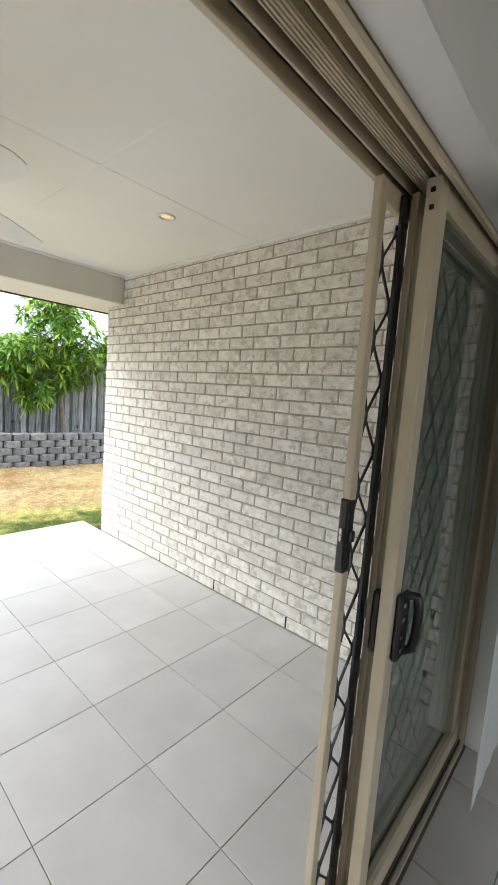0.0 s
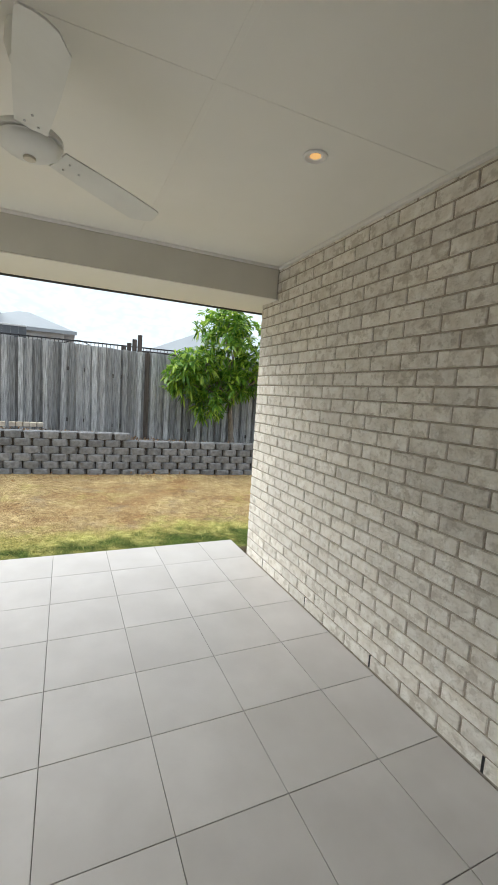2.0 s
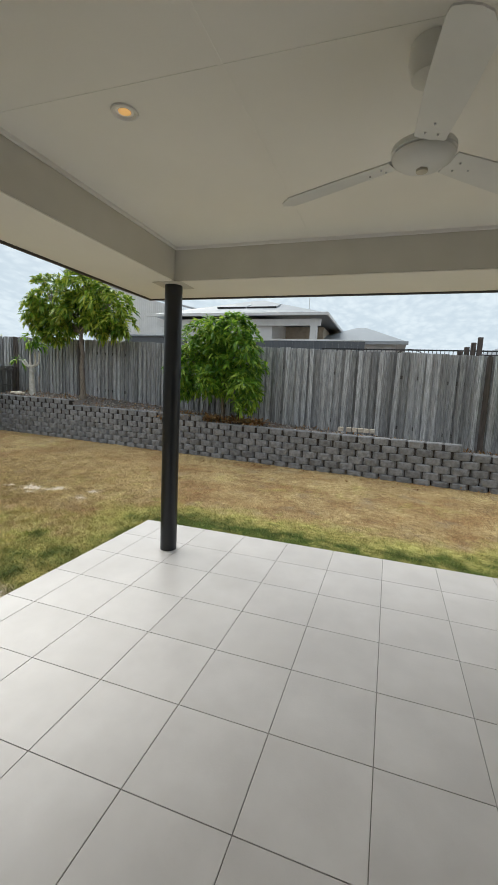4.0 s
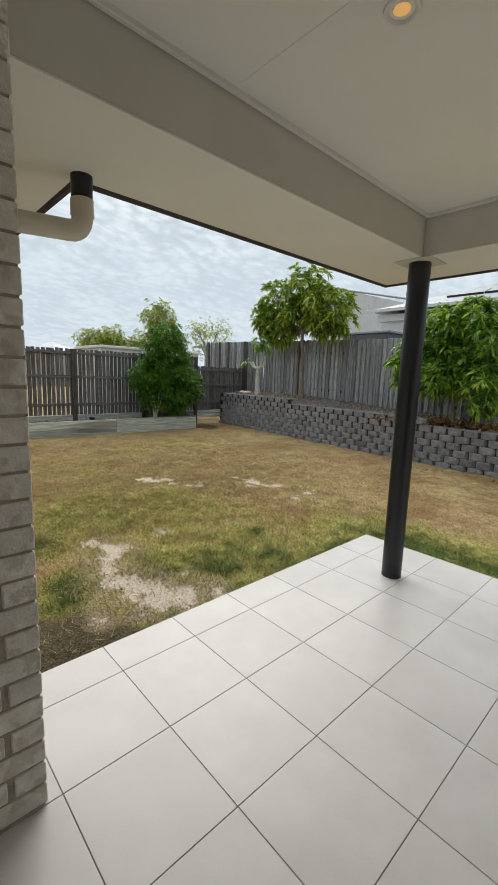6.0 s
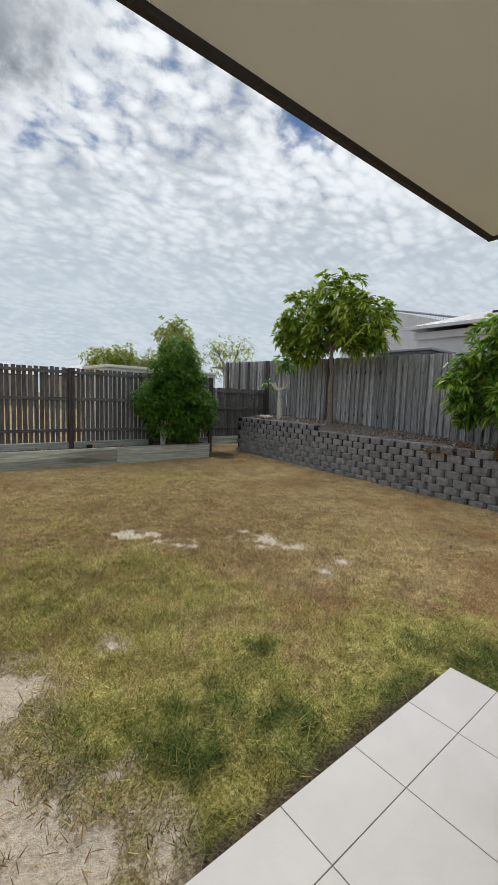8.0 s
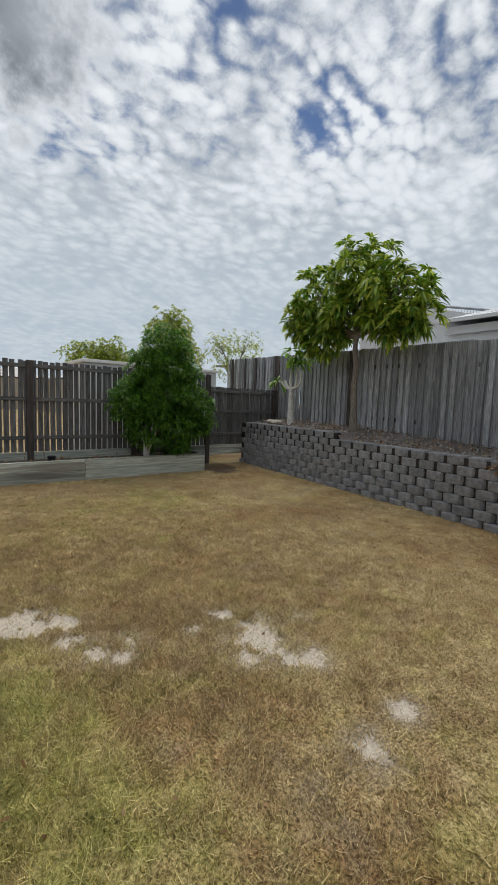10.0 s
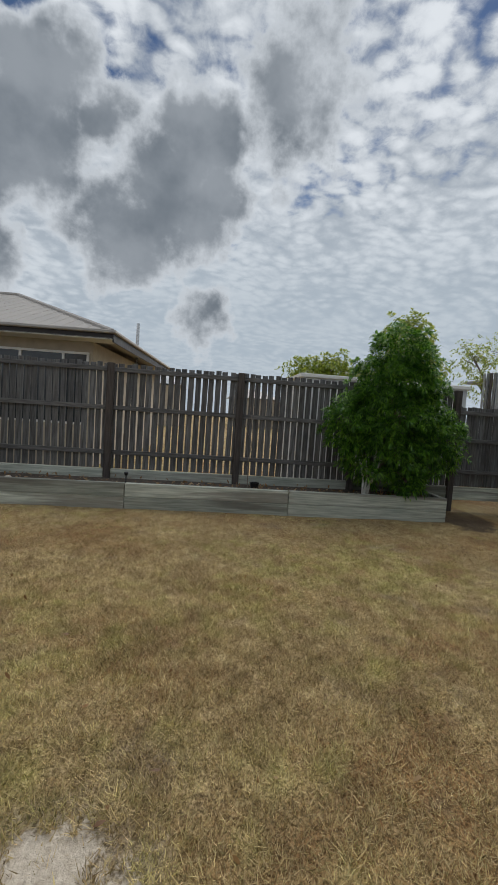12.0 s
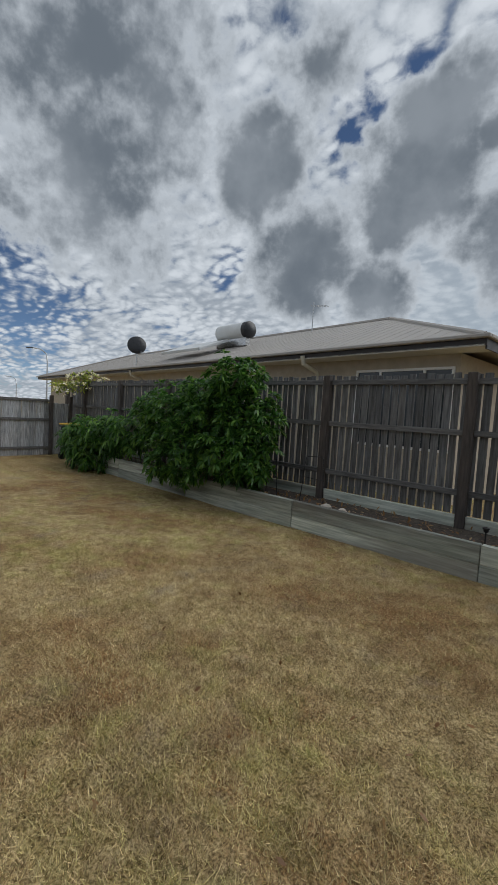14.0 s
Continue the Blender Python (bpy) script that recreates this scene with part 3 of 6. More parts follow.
def make_grass(count):
    rs = np.random.RandomState(3)
    n = count
    far = rs.rand(n) < 0.36
    x = np.where(far, rs.uniform(-8.0, 9.5, n), rs.normal(-2.1, 1.9, n))
    y = np.where(far, rs.uniform(-10.7, 4.5, n), rs.normal(-6.2, 2.0, n))
    ok = (x > -8) & (x < 9.5) & (y > -10.72) & (y < 4.5)
    x, y = x[ok], y[ok]
    n = len(x)
    keep = ~((x > -2.76) & (y > -2.55)) & ~((x > 0.4) & (y > -4.5)) & (x > -6.75 + 0.106 * y)
    keep &= rs.rand(n) > np.maximum(sand_at(x, y) * 0.97, soil_at(x, y) * 0.85)
    keep &= rs.rand(n) < 0.12 + 1.5 * np.clip(fbm(x, y, 10.0) - 0.12, 0, 1)
    x, y = x[keep], y[keep]
    n = len(x)
    g = green_at(x, y)
    h = rs.uniform(0.010, 0.034, n) * (0.35 + 1.3 * fbm(x, y, 11.0)) * (0.8 + 0.6 * g)
    a = rs.uniform(0, 2 * np.pi, n)
    w = rs.uniform(0.0013, 0.0034, n)
    lean = rs.uniform(0.3, 2.4, n) * h
    b = rs.uniform(0, 2 * np.pi, n)
    z = np.full(n, LAWN - 0.008) + (fbm(x, y, 1.6) - 0.5) * 0.03
    v = np.empty((n, 3, 3))
    v[:, 0] = np.stack([x - w * np.cos(a), y - w * np.sin(a), z], -1)
    v[:, 1] = np.stack([x + w * np.cos(a), y + w * np.sin(a), z], -1)
    v[:, 2] = np.stack([x + lean * np.cos(b), y + lean * np.sin(b), z + 0.008 + h], -1)
    me = bpy.data.meshes.new("grass")
    me.vertices.add(n * 3)
    me.vertices.foreach_set("co", v.reshape(-1))
    me.loops.add(n * 3)
    me.loops.foreach_set("vertex_index", np.arange(n * 3))
    me.polygons.add(n)
    me.polygons.foreach_set("loop_start", np.arange(0, n * 3, 3))
    me.update(calc_edges=True)
    at = me.attributes.new("green", "FLOAT", "POINT")
    at.data.foreach_set("value", np.repeat(np.clip(g + rs.uniform(-0.25, 0.25, n), 0, 1), 3).astype(np.float32))
    at = me.attributes.new("tone", "FLOAT", "POINT")
    at.data.foreach_set("value", np.repeat(tone_at(x, y), 3).astype(np.float32))
    m = bpy.data.materials.new("grass_blade")
    m.use_nodes = True
    nt = m.node_tree
    N, L = nt.nodes.new, nt.links.new
    p = nt.nodes["Principled BSDF"]
    atn = N("ShaderNodeAttribute")
    atn.attribute_name = "green"
    r = N("ShaderNodeNewGeometry").outputs["Random Per Island"]

    def mix(f, a1, c1):
        q = N("ShaderNodeMix")
        q.data_type = "RGBA"
        L(f, q.inputs[0])
        for k, val in ((6, a1), (7, c1)):
            if isinstance(val, tuple):
                q.inputs[k].default_value = (*val, 1)
            else:
                L(val, q.inputs[k])
        return q.outputs[2]

    def rng(lo, hi):
        q = N("ShaderNodeMapRange")
        L(atn.outputs["Fac"], q.inputs[0])
        q.inputs[1].default_value, q.inputs[2].default_value = lo, hi
        return q.outputs[0]

    dry = mix(rng(0.0, 0.6), mix(r, (0.18, 0.122, 0.053), (0.88, 0.70, 0.39)), mix(r, (0.15, 0.16, 0.035), (0.78, 0.72, 0.27)))
    blade = mix(rng(0.62, 1.0), dry, mix(r, (0.045, 0.08, 0.012), (0.24, 0.30, 0.06)))
    ton = N("ShaderNodeAttribute")
    ton.attribute_name = "tone"
    tint = N("ShaderNodeMix")
    tint.data_type, tint.blend_type = "RGBA", "MULTIPLY"
    tint.inputs[0].default_value = 1.0
    L(blade, tint.inputs[6])
    L(mix(ton.outputs["Fac"], TONE_LOW, TONE_HIGH), tint.inputs[7])
    L(tint.outputs[2], p.inputs["Base Color"])
    p.inputs["Roughness"].default_value = 0.8
    me.materials.append(m)
    tagged(new("grass", me), "short dry grass blades, straw and green", "grass", "", "stuff")


make_grass(1500000)

# ---------------------------------------------------------------- patio slab, roof and house walls
WALL_Y = 1.715                     # brick wall face beside the patio
WALL_END = -2.30
DOOR_X = 1.22                      # outer face of the door wall
CEIL = 2.62
SOFFIT = 2.36
SIDE_X, SIDE_Y = 0.50, -1.80       # corner of the house beside the patio

patio = structure("floor_patio", box(-2.70, DOOR_X + 0.02, -2.485, WALL_Y, -0.25, -0.004, 0.0), M_GROUT, "concrete patio slab with dark grout joints", "floor")

ceil_bm = box(-2.02, DOOR_X + 0.1, -1.86, WALL_Y + 0.1, CEIL, CEIL + 0.06)
ceiling = structure("ceiling", ceil_bm, M_CEIL, "painted flat patio ceiling in sheets", "ceiling")
strips = bmesh.new()
for x0, x1, y0, y1 in ((-0.312, -0.288, -1.78, 1.70), (-1.95, 1.2, 0.543, 0.567), (-1.95, 1.2, -0.735, -0.711)):
    add_box(strips, x0, x1, y0, y1, CEIL - (0.0016 if y1 - y0 > 1 else 0.0012), CEIL + 0.01, 0.001)
structure("trim_ceiling_joints", strips, M_CEIL, "thin cover strips over ceiling joints", "trim")
beam = bmesh.new()
add_box(beam, -2.2, -2.0, -2.0, WALL_Y - 0.005, SOFFIT + 0.003, CEIL + 0.15, 0.004)
structure("beam_front", beam, M_BEAM, "painted front patio beam", "beam")
structure("beam_side", box(-1.995, SIDE_X, -2.0, -1.835, SOFFIT + 0.003, CEIL + 0.15, 0.004), M_BEAM, "painted side patio beam", "beam")
cove = bmesh.new()
add_box(cove, -1.998, -1.975, -1.81, WALL_Y - 0.02, CEIL - 0.02, CEIL + 0.005, 0.005)
add_box(cove, -1.998, DOOR_X, -1.833, -1.81, CEIL - 0.02, CEIL + 0.005, 0.005)
add_box(cove, -1.998, DOOR_X, WALL_Y - 0.025, WALL_Y + 0.01, CEIL - 0.022, CEIL + 0.005, 0.005)
structure("trim_cornice", cove, M_WHITE, "small white quad moulding round the ceiling", "trim")
sof = bmesh.new()
add_box(sof, -2.62, -2.2, -2.45, 6.0, SOFFIT, SOFFIT + 0.03)
add_box(sof, -2.2, 0.1, -2.45, -2.0, SOFFIT, SOFFIT + 0.03)
add_box(sof, 0.1, SIDE_X + 0.1, -5.6, -1.99, SOFFIT, SOFFIT + 0.03)
add_box(sof, -2.2, -2.0, -2.0, WALL_Y, SOFFIT - 0.004, SOFFIT + 0.002)
add_box(sof, -2.0, SIDE_X, -2.0, -1.835, SOFFIT - 0.004, SOFFIT + 0.002)
structure("ceiling_soffit", sof, M_CEIL, "pale painted eave soffit lining", "soffit")
gut = bmesh.new()
add_box(gut, -2.66, -2.62, -2.49, 6.0, SOFFIT - 0.012, SOFFIT + 0.12, 0.01)
add_box(gut, -2.62, 0.06, -2.49, -2.45, SOFFIT - 0.012, SOFFIT + 0.12, 0.01)
add_box(gut, 0.06, 0.1, -5.6, -2.45, SOFFIT - 0.012, SOFFIT + 0.12, 0.01)
structure("trim_gutter", gut, M_GUTTER, "dark coated metal gutter along the eave", "gutter")


def roof_over():
    bm = bmesh.new()
    z0, z1 = SOFFIT + 0.115, SOFFIT + 2.4
    pts = [(-2.66, -2.49, z0), (0.06, -2.49, z0), (0.06, -5.6, z0), (7.0, -5.6, z0), (7.0, 6.0, z0), (-2.66, 6.0, z0)]
    low = [bm.verts.new(p) for p in pts]
    top = [bm.verts.new((x * 0.35 + 1.5, y * 0.5 - 0.6, z1)) for x, y, z in pts]
    for k in range(6):
        bm.faces.new((low[k], low[(k + 1) % 6], top[(k + 1) % 6], top[k]))
    bm.faces.new(top)
    return bm


structure("roof", roof_over(), M_ROOFTAN, "metal roof above the patio and house", "roof")

post = thing("patio_post", (-2.10, -1.90, 0), "round black steel post under the patio beam corner", "post")
part("shaft", revolve([(0, 0), (0.075, 0), (0.075, SOFFIT), (0, SOFFIT)], 32), M_DARKMETAL, post, sm=True)
part("top_plate", box(-0.13, 0.13, -0.13, 0.13, SOFFIT - 0.012, SOFFIT - 0.004, 0.002), M_BEAM, post, "painted flat cap plate")

# downlights
def downlight(loc):
    d = thing("downlight", loc, "round recessed white downlight with warm lamp", "ceiling light", "patio downlights")
    part("trim_ring", revolve([(0.056, 0.0), (0.054, -0.006), (0.046, -0.008), (0.038, -0.002), (0.034, 0.012)], 28), M_WHITE, d, sm=True)
    part("reflector", revolve([(0.036, 0.004), (0.030, 0.003), (0.026, 0.0)], 28), M_STEEL, d, "shiny reflector")
    part("lamp", revolve([(0.0, -0.0015), (0.02, -0.001), (0.027, 0.001)], 20), M_LAMP, d, "warm glowing lamp")
    return d


for p in ((-0.494, 1.09), (-0.42, -1.20)):
    downlight((p[0], p[1], CEIL - 0.001))

# ceiling fan
def fan_blade():
    bm = bmesh.new()
    rows = []
    for k in range(21):
        t = 1 - (1 - k / 20) ** 1.7
        r = 0.10 + t * 0.467
        w = 0.046 + 0.014 * math.sin(min(1, t * 1.3) * math.pi / 2)
        if t > 0.9:
            w *= 1 - ((t - 0.9) / 0.1) ** 2 * 0.12
        tilt = radians(-12)
        rows.append([bm.verts.new((r - 0.06 * max(0.0, (t - 0.7) / 0.3) ** 2 * max(0.0, s) ** 2 - 0.012 * max(0.0, (t - 0.9) / 0.1) ** 2 * min(0.0, s) ** 2, s * w * math.cos(tilt) + 0.01 * t, s * w * math.sin(tilt) - 0.004 * (1 - abs(s)) ** 2 + q)) for q in (0, 0.005) for s in (-1, -0.5, 0, 0.5, 1)])
    for a, b in zip(rows, rows[1:]):
        for o in (0, 5):
            for k in range(4):
                bm.faces.new((a[o + k], a[o + k + 1], b[o + k + 1], b[o + k]))
        bm.faces.new((a[0], b[0], b[5], a[5]))
        bm.faces.new((a[4], b[4], b[9], a[9]))
    for r in (rows[0], rows[-1]):
        for k in range(4):
            bm.faces.new((r[k], r[k + 1], r[k + 6], r[k + 5]))
    bmesh.ops.recalc_face_normals(bm, faces=bm.faces)
    return bm


def fan():
    f = thing("ceiling_fan", (-0.39, -0.035, CEIL), "white three-blade ceiling fan at rest on short rod", "ceiling fan")
    part("canopy", revolve([(0, 0), (0.068, 0), (0.072, -0.05), (0.058, -0.095), (0.02, -0.11), (0, -0.11)], 28), M_FAN, f, sm=True)
    part("rod", revolve([(0.013, -0.06), (0.013, -0.25)], 14), M_FAN, f, sm=True)
    part("motor", revolve([(0, -0.318), (0.035, -0.32), (0.06, -0.345), (0.092, -0.352), (0.1, -0.357), (0.102, -0.374), (0.097, -0.376), (0, -0.376)], 36), M_FAN, f, m=pose(0, 0, 0.056), sm=True)
    hub = part("hub_cover", revolve([(0.092, -0.377), (0.098, -0.381), (0.094, -0.391), (0.071, -0.407), (0.03, -0.419), (0, -0.421)], 36), M_FAN, f, m=pose(0, 0, 0.056), sm=True)
    part("cap", revolve([(0, -0.418), (0.018, -0.42), (0.018, -0.428), (0, -0.43)], 18), M_PVC, hub, "small yellowed cap")
    me = smooth(mesh_of("blade", fan_blade(), M_FAN), 30)
    screw = mesh_of("screw", revolve([(0, -0.003), (0.0035, -0.0015), (0.0035, 0.002)], 8), M_STEEL)
    arm = mesh_of("blade_arm", box(0.05, 0.17, -0.022, 0.022, -0.004, 0.004, 0.002), M_FAN)
    for a in FAN_ANGLES:
        b = part("blade", me, None, f, m=pose(0, 0, -0.322, 0, 1.8, a))
        part("blade_arm", arm, None, b, m=pose(0, 0, 0.010, -12, 0, 0))
        for sx, sy in ((0.135, -0.018), (0.135, 0.018), (0.185, 0.0)):
            part("screw", screw, None, b, m=pose(sx, sy, -sy * 0.213 - 0.006))


FAN_ANGLES = (6, 126, 246)
fan()

# PVC downpipe elbow from gutter back to the wall
dp = thing("downpipe", (0.085, -2.40, 2.125), "cream plastic downpipe with elbow below dark gutter outlet", "pipe")
part("outlet", revolve([(0.046, 0.10), (0.046, 0.26)], 20), M_DARKMETAL, dp, "dark outlet", sm=True)
pts = [(0, 0, 0.14), (0, 0, 0.07)] + [(0.055 - 0.055 * math.cos(a), 0.0, 0.07 - 0.07 * math.sin(a)) for a in np.linspace(0.2, math.pi / 2, 7)] + [(0.33, -0.07, -0.002)]
part("elbow", tube(pts, 0.045, 20), M_PVC, dp, sm=True)
part("collar", revolve([(0.05, 0.07), (0.05, 0.135), (0.046, 0.14)], 20), M_PVC, dp, sm=True)
part("drop", tube([(0.33, -0.07, -0.002), (0.36, -0.078, -0.03), (0.365, -0.08, -0.12), (0.365, -0.08, -2.13)], 0.045, 20), M_PVC, dp, sm=True)


# ---------------------------------------------------------------- doors and interior
OPEN_Y0, OPEN_Y1, HEAD = -1.25, 1.60, 2.10
dw = bmesh.new()
add_box(dw, DOOR_X + 0.02, DOOR_X + 0.24, OPEN_Y1 + 0.02, WALL_Y + 0.3, -0.2, CEIL)
add_box(dw, DOOR_X + 0.02, DOOR_X + 0.24, SIDE_Y - 0.15, OPEN_Y0 - 0.02, -0.2, CEIL)
add_box(dw, DOOR_X + 0.02, DOOR_X + 0.24, OPEN_Y0 - 0.02, OPEN_Y1 + 0.02, HEAD + 0.05, CEIL)
structure("wall_door", dw, M_WHITE, "plain painted wall round the sliding door", "wall")
fr = bmesh.new()
add_box(fr, DOOR_X - 0.005, DOOR_X + 0.16, OPEN_Y1 - 0.03, OPEN_Y1 + 0.02, 0, HEAD + 0.05, 0.003)
add_box(fr, DOOR_X - 0.005, DOOR_X + 0.16, OPEN_Y0 - 0.02, OPEN_Y0 + 0.03, 0, HEAD + 0.05, 0.003)
structure("door_frame", fr, M_ALU, "cream aluminium sliding door jambs", "door frame")
hd = bmesh.new()
# dark brown plate: shade of the deep track pockets put into the colour
structure("door_head_pocket", box(DOOR_X - 0.003, DOOR_X + 0.158, OPEN_Y0 + 0.031, OPEN_Y1 - 0.031, HEAD + 0.0345, HEAD + 0.05), M_POST, "head track top plate coloured dark brown for the shade in its pockets", "door track")
for x0, x1, z0 in ((-0.005, 0.010, 0.0), (0.038, 0.044, 0.004), (0.062, 0.098, 0.012), (0.120, 0.126, 0.004), (0.146, 0.16, -0.004)):
    add_box(hd, DOOR_X + x0, DOOR_X + x1, OPEN_Y0 + 0.031, OPEN_Y1 - 0.031, HEAD + z0, HEAD + 0.034, 0.0015)
for k in range(5):
    add_box(hd, DOOR_X + 0.064 + k * 0.007, DOOR_X + 0.067 + k * 0.007, OPEN_Y0 + 0.031, OPEN_Y1 - 0.031, HEAD + 0.009, HEAD + 0.013, 0.0008)
structure("door_head_track", hd, M_ALU, "ribbed cream aluminium head track", "door track")
sl = bmesh.new()
add_box(sl, DOOR_X - 0.01, DOOR_X + 0.16, OPEN_Y0 + 0.031, OPEN_Y1 - 0.031, -0.02, 0.006, 0.002)
for x0 in (0.022, 0.052, 0.082, 0.112):
    add_box(sl, DOOR_X + x0, DOOR_X + x0 + 0.006, OPEN_Y0 + 0.031, OPEN_Y1 - 0.031, 0.004, 0.020, 0.0015)
structure("door_sill_track", sl, M_ALU, "cream aluminium door sill with rails", "door track")
structure("door_seal", box(DOOR_X + 0.141, DOOR_X + 0.147, OPEN_Y0 + 0.031, OPEN_Y1 - 0.031, 0.005, 0.024), M_BLACK, "black rubber seal along the sill", "seal")


def screen_door(y0, y1, x):
    d = thing("screen_door", (x, y0, 0.02), "open sliding security screen door with black diamond grille", "door")
    W, H = y1 - y0, HEAD - 0.025
    for a, b in ((0, 0.03), (W - 0.05, W)):
        part("stile", box(-0.012, 0.012, a, b, 0, H, 0.003), M_ALU, d)
    for a, b in ((0, 0.06), (H - 0.05, H)):
        part("rail", box(-0.0115, 0.0115, 0.03, W - 0.05, a, b, 0.003), M_ALU, d)
    bm = bmesh.new()
    h = 0.074
    y = 0.03
    lines = []
    k = 0
    # each wavy strand bends to and fro, meeting its neighbours
    while y < W - 0.05:
        s = 1 if k % 2 else -1
        z, q, pts = 0.06, 0, []
        while z < H - 0.05:
            o = (0.031 if q % 4 in (0, 1) else -0.031) * s
            pts.append((0, min(max(y + o, 0.028), W - 0.05), z))
            z += 0.022 if q % 2 == 0 else h
            q += 1
        lines.append(pts)
        y += 0.062
        k += 1
    for pts in lines:
        tube(pts, 0.0045, 4, bm, cap=False)
    part("grille", bm, M_BLACK, d, "black diamond security grille")
    # black strip paints the shadowed gap between the sliding panels
    part("seal_strip", box(0.013, 0.022, 0.10, 0.14, 0.01, H - 0.01, 0.001), M_BLACK, d, "black strip for the shaded gap between the door panels")
    lk = part("lock", box(-0.014, 0.014, -0.005, 0.028, 1.105, 1.30, 0.004), M_BLACK, d, "black lock set")
    part("lock_plate", box(-0.009, 0.009, -0.008, -0.005, 1.12, 1.29, 0.001), M_BLACK, lk, "black strike plate")
    part("latch", box(-0.004, 0.004, -0.014, -0.008, 1.19, 1.225, 0.002), M_STEEL, lk)
    part("snib", box(0.014, 0.026, 0.004, 0.018, 1.19, 1.22, 0.003), M_BLACK, lk)


def glass_door(y0, y1, x):
    d = thing("sliding_glass_door", (x, y0, 0.02), "open sliding glass door with cream aluminium frame", "door")
    W, H = y1 - y0, HEAD - 0.01
    for a, b in ((0, 0.055), (W - 0.055, W)):
        part("stile", box(-0.018, 0.018, a, b, 0, H, 0.003), M_ALU, d)
    for a, b in ((0, 0.07), (H - 0.06, H)):
        part("rail", box(-0.0175, 0.0175, 0.055, W - 0.055, a, b, 0.003), M_ALU, d)
    g = part("pane", box(-0.003, 0.003, 0.054, W - 0.054, 0.069, H - 0.059), M_GLASS, d, "tinted clear glass")
    g.visible_shadow = False
    h = part("handle", box(0.018, 0.036, 0.02, 0.085, 0.855, 1.045, 0.006), M_BLACK, d, "black handle and lock")
    bm = bmesh.new()
    tube([(0.03, 0.075, 1.03), (0.05, 0.088, 1.03), (0.056, 0.092, 1.0), (0.056, 0.092, 0.92), (0.05, 0.088, 0.88), (0.03, 0.075, 0.87)], 0.013, 10, bm)
    part("grip", bm, M_BLACK, h, sm=True)
    for z in (0.885, 0.925, 0.975, 1.015):
        part("screw", box(0.036, 0.0385, 0.035, 0.047, z - 0.006, z + 0.006, 0.002), M_STEEL, h)
    part("outer_pull", box(-0.045, -0.018, 0.012, 0.045, 0.86, 1.04, 0.008), M_BLACK, d, "black outer pull")
    for z in (H - 0.03, H - 0.07):
        part("screw", box(-0.006, 0.006, -0.0015, 0.0, z - 0.006, z + 0.006, 0.002), M_BLACK, d)


screen_door(0.44, 1.56, DOOR_X + 0.025)
glass_door(0.545, 1.56, DOOR_X + 0.115)
glass_fix = thing("fixed_screen", (DOOR_X + 0.06, 0.575, 0.02), "second sliding screen panel behind the first", "door")
for a, b in ((0, 0.045), (0.905, 0.95)):
    part("stile", box(-0.01, 0.01, a, b, 0, HEAD - 0.02, 0.003), M_ALU, glass_fix)
for a, b in ((0, 0.05), (HEAD - 0.07, HEAD - 0.02)):
    part("rail", box(-0.0095, 0.0095, 0.045, 0.905, a, b, 0.003), M_ALU, glass_fix)
# added panel: its dark colour stands in for the dim reflection in the glass
part("mesh_panel", box(0.004, 0.0055, 0.045, 0.905, 0.05, HEAD - 0.07), M_FLYMESH, glass_fix, "dark insect mesh added to dim the view through the glass")

# room behind the door
RX = DOOR_X + 0.24
structure("floor_room", box(DOOR_X + 0.03, 6.0, -3.2, 3.2, -0.2, -0.006), M_GROUT, "indoor floor bed with grout", "floor")
rm = bmesh.new()
# unseen end wall, with an assumed window opening added to let light in
add_box(rm, 6.0, 6.15, -3.35, -1.6, -0.2, 2.62)
add_box(rm, 6.0, 6.15, 1.6, 3.35, -0.2, 2.62)
add_box(rm, 6.0, 6.15, -1.6, 1.6, -0.2, 0.6)
add_box(rm, 6.0, 6.15, -1.6, 1.6, 2.15, 2.62)
add_box(rm, RX, 6.0, 3.2, 3.35, -0.2, 2.62)
add_box(rm, RX, 6.0, -3.35, -3.2, -0.2, 2.62)
add_box(rm, DOOR_X + 0.02, RX, WALL_Y + 0.3, 3.35, -0.2, 2.62)
add_box(rm, DOOR_X + 0.02, RX, -3.35, SIDE_Y - 0.15, -0.2, 2.62)
structure("wall_room", rm, M_WHITE, "plain white indoor walls", "wall")
structure("ceiling_room", box(DOOR_X + 0.02, 6.1, -3.3, 3.3, 2.55, 2.62), M_CEIL, "plain white indoor ceiling", "ceiling")
cor = prism([(RX, 2.55), (RX, 2.46), (RX + 0.012, 2.455), (RX + 0.02, 2.48), (RX + 0.05, 2.52), (RX + 0.085, 2.535), (RX + 0.09, 2.55)], -3.2, 3.2)
structure("trim_room_cornice", cor, M_WHITE, "white coved cornice above the door", "trim")
structure("trim_reveal", box(DOOR_X + 0.161, RX + 0.005, OPEN_Y1 - 0.02, OPEN_Y1 + 0.02, 0, HEAD + 0.05, 0.003), M_WHITE, "white timber door reveal", "trim")
structure("trim_head_reveal", box(DOOR_X + 0.161, RX + 0.005, OPEN_Y0, OPEN_Y1 - 0.02, HEAD + 0.01, HEAD + 0.049, 0.003), M_WHITE, "white timber head reveal", "trim")
cur = thing("curtain", (RX + 0.05, 1.10, 0.13), "white fabric curtain gathered beside the door", "curtain")
bm = bmesh.new()
prev = None
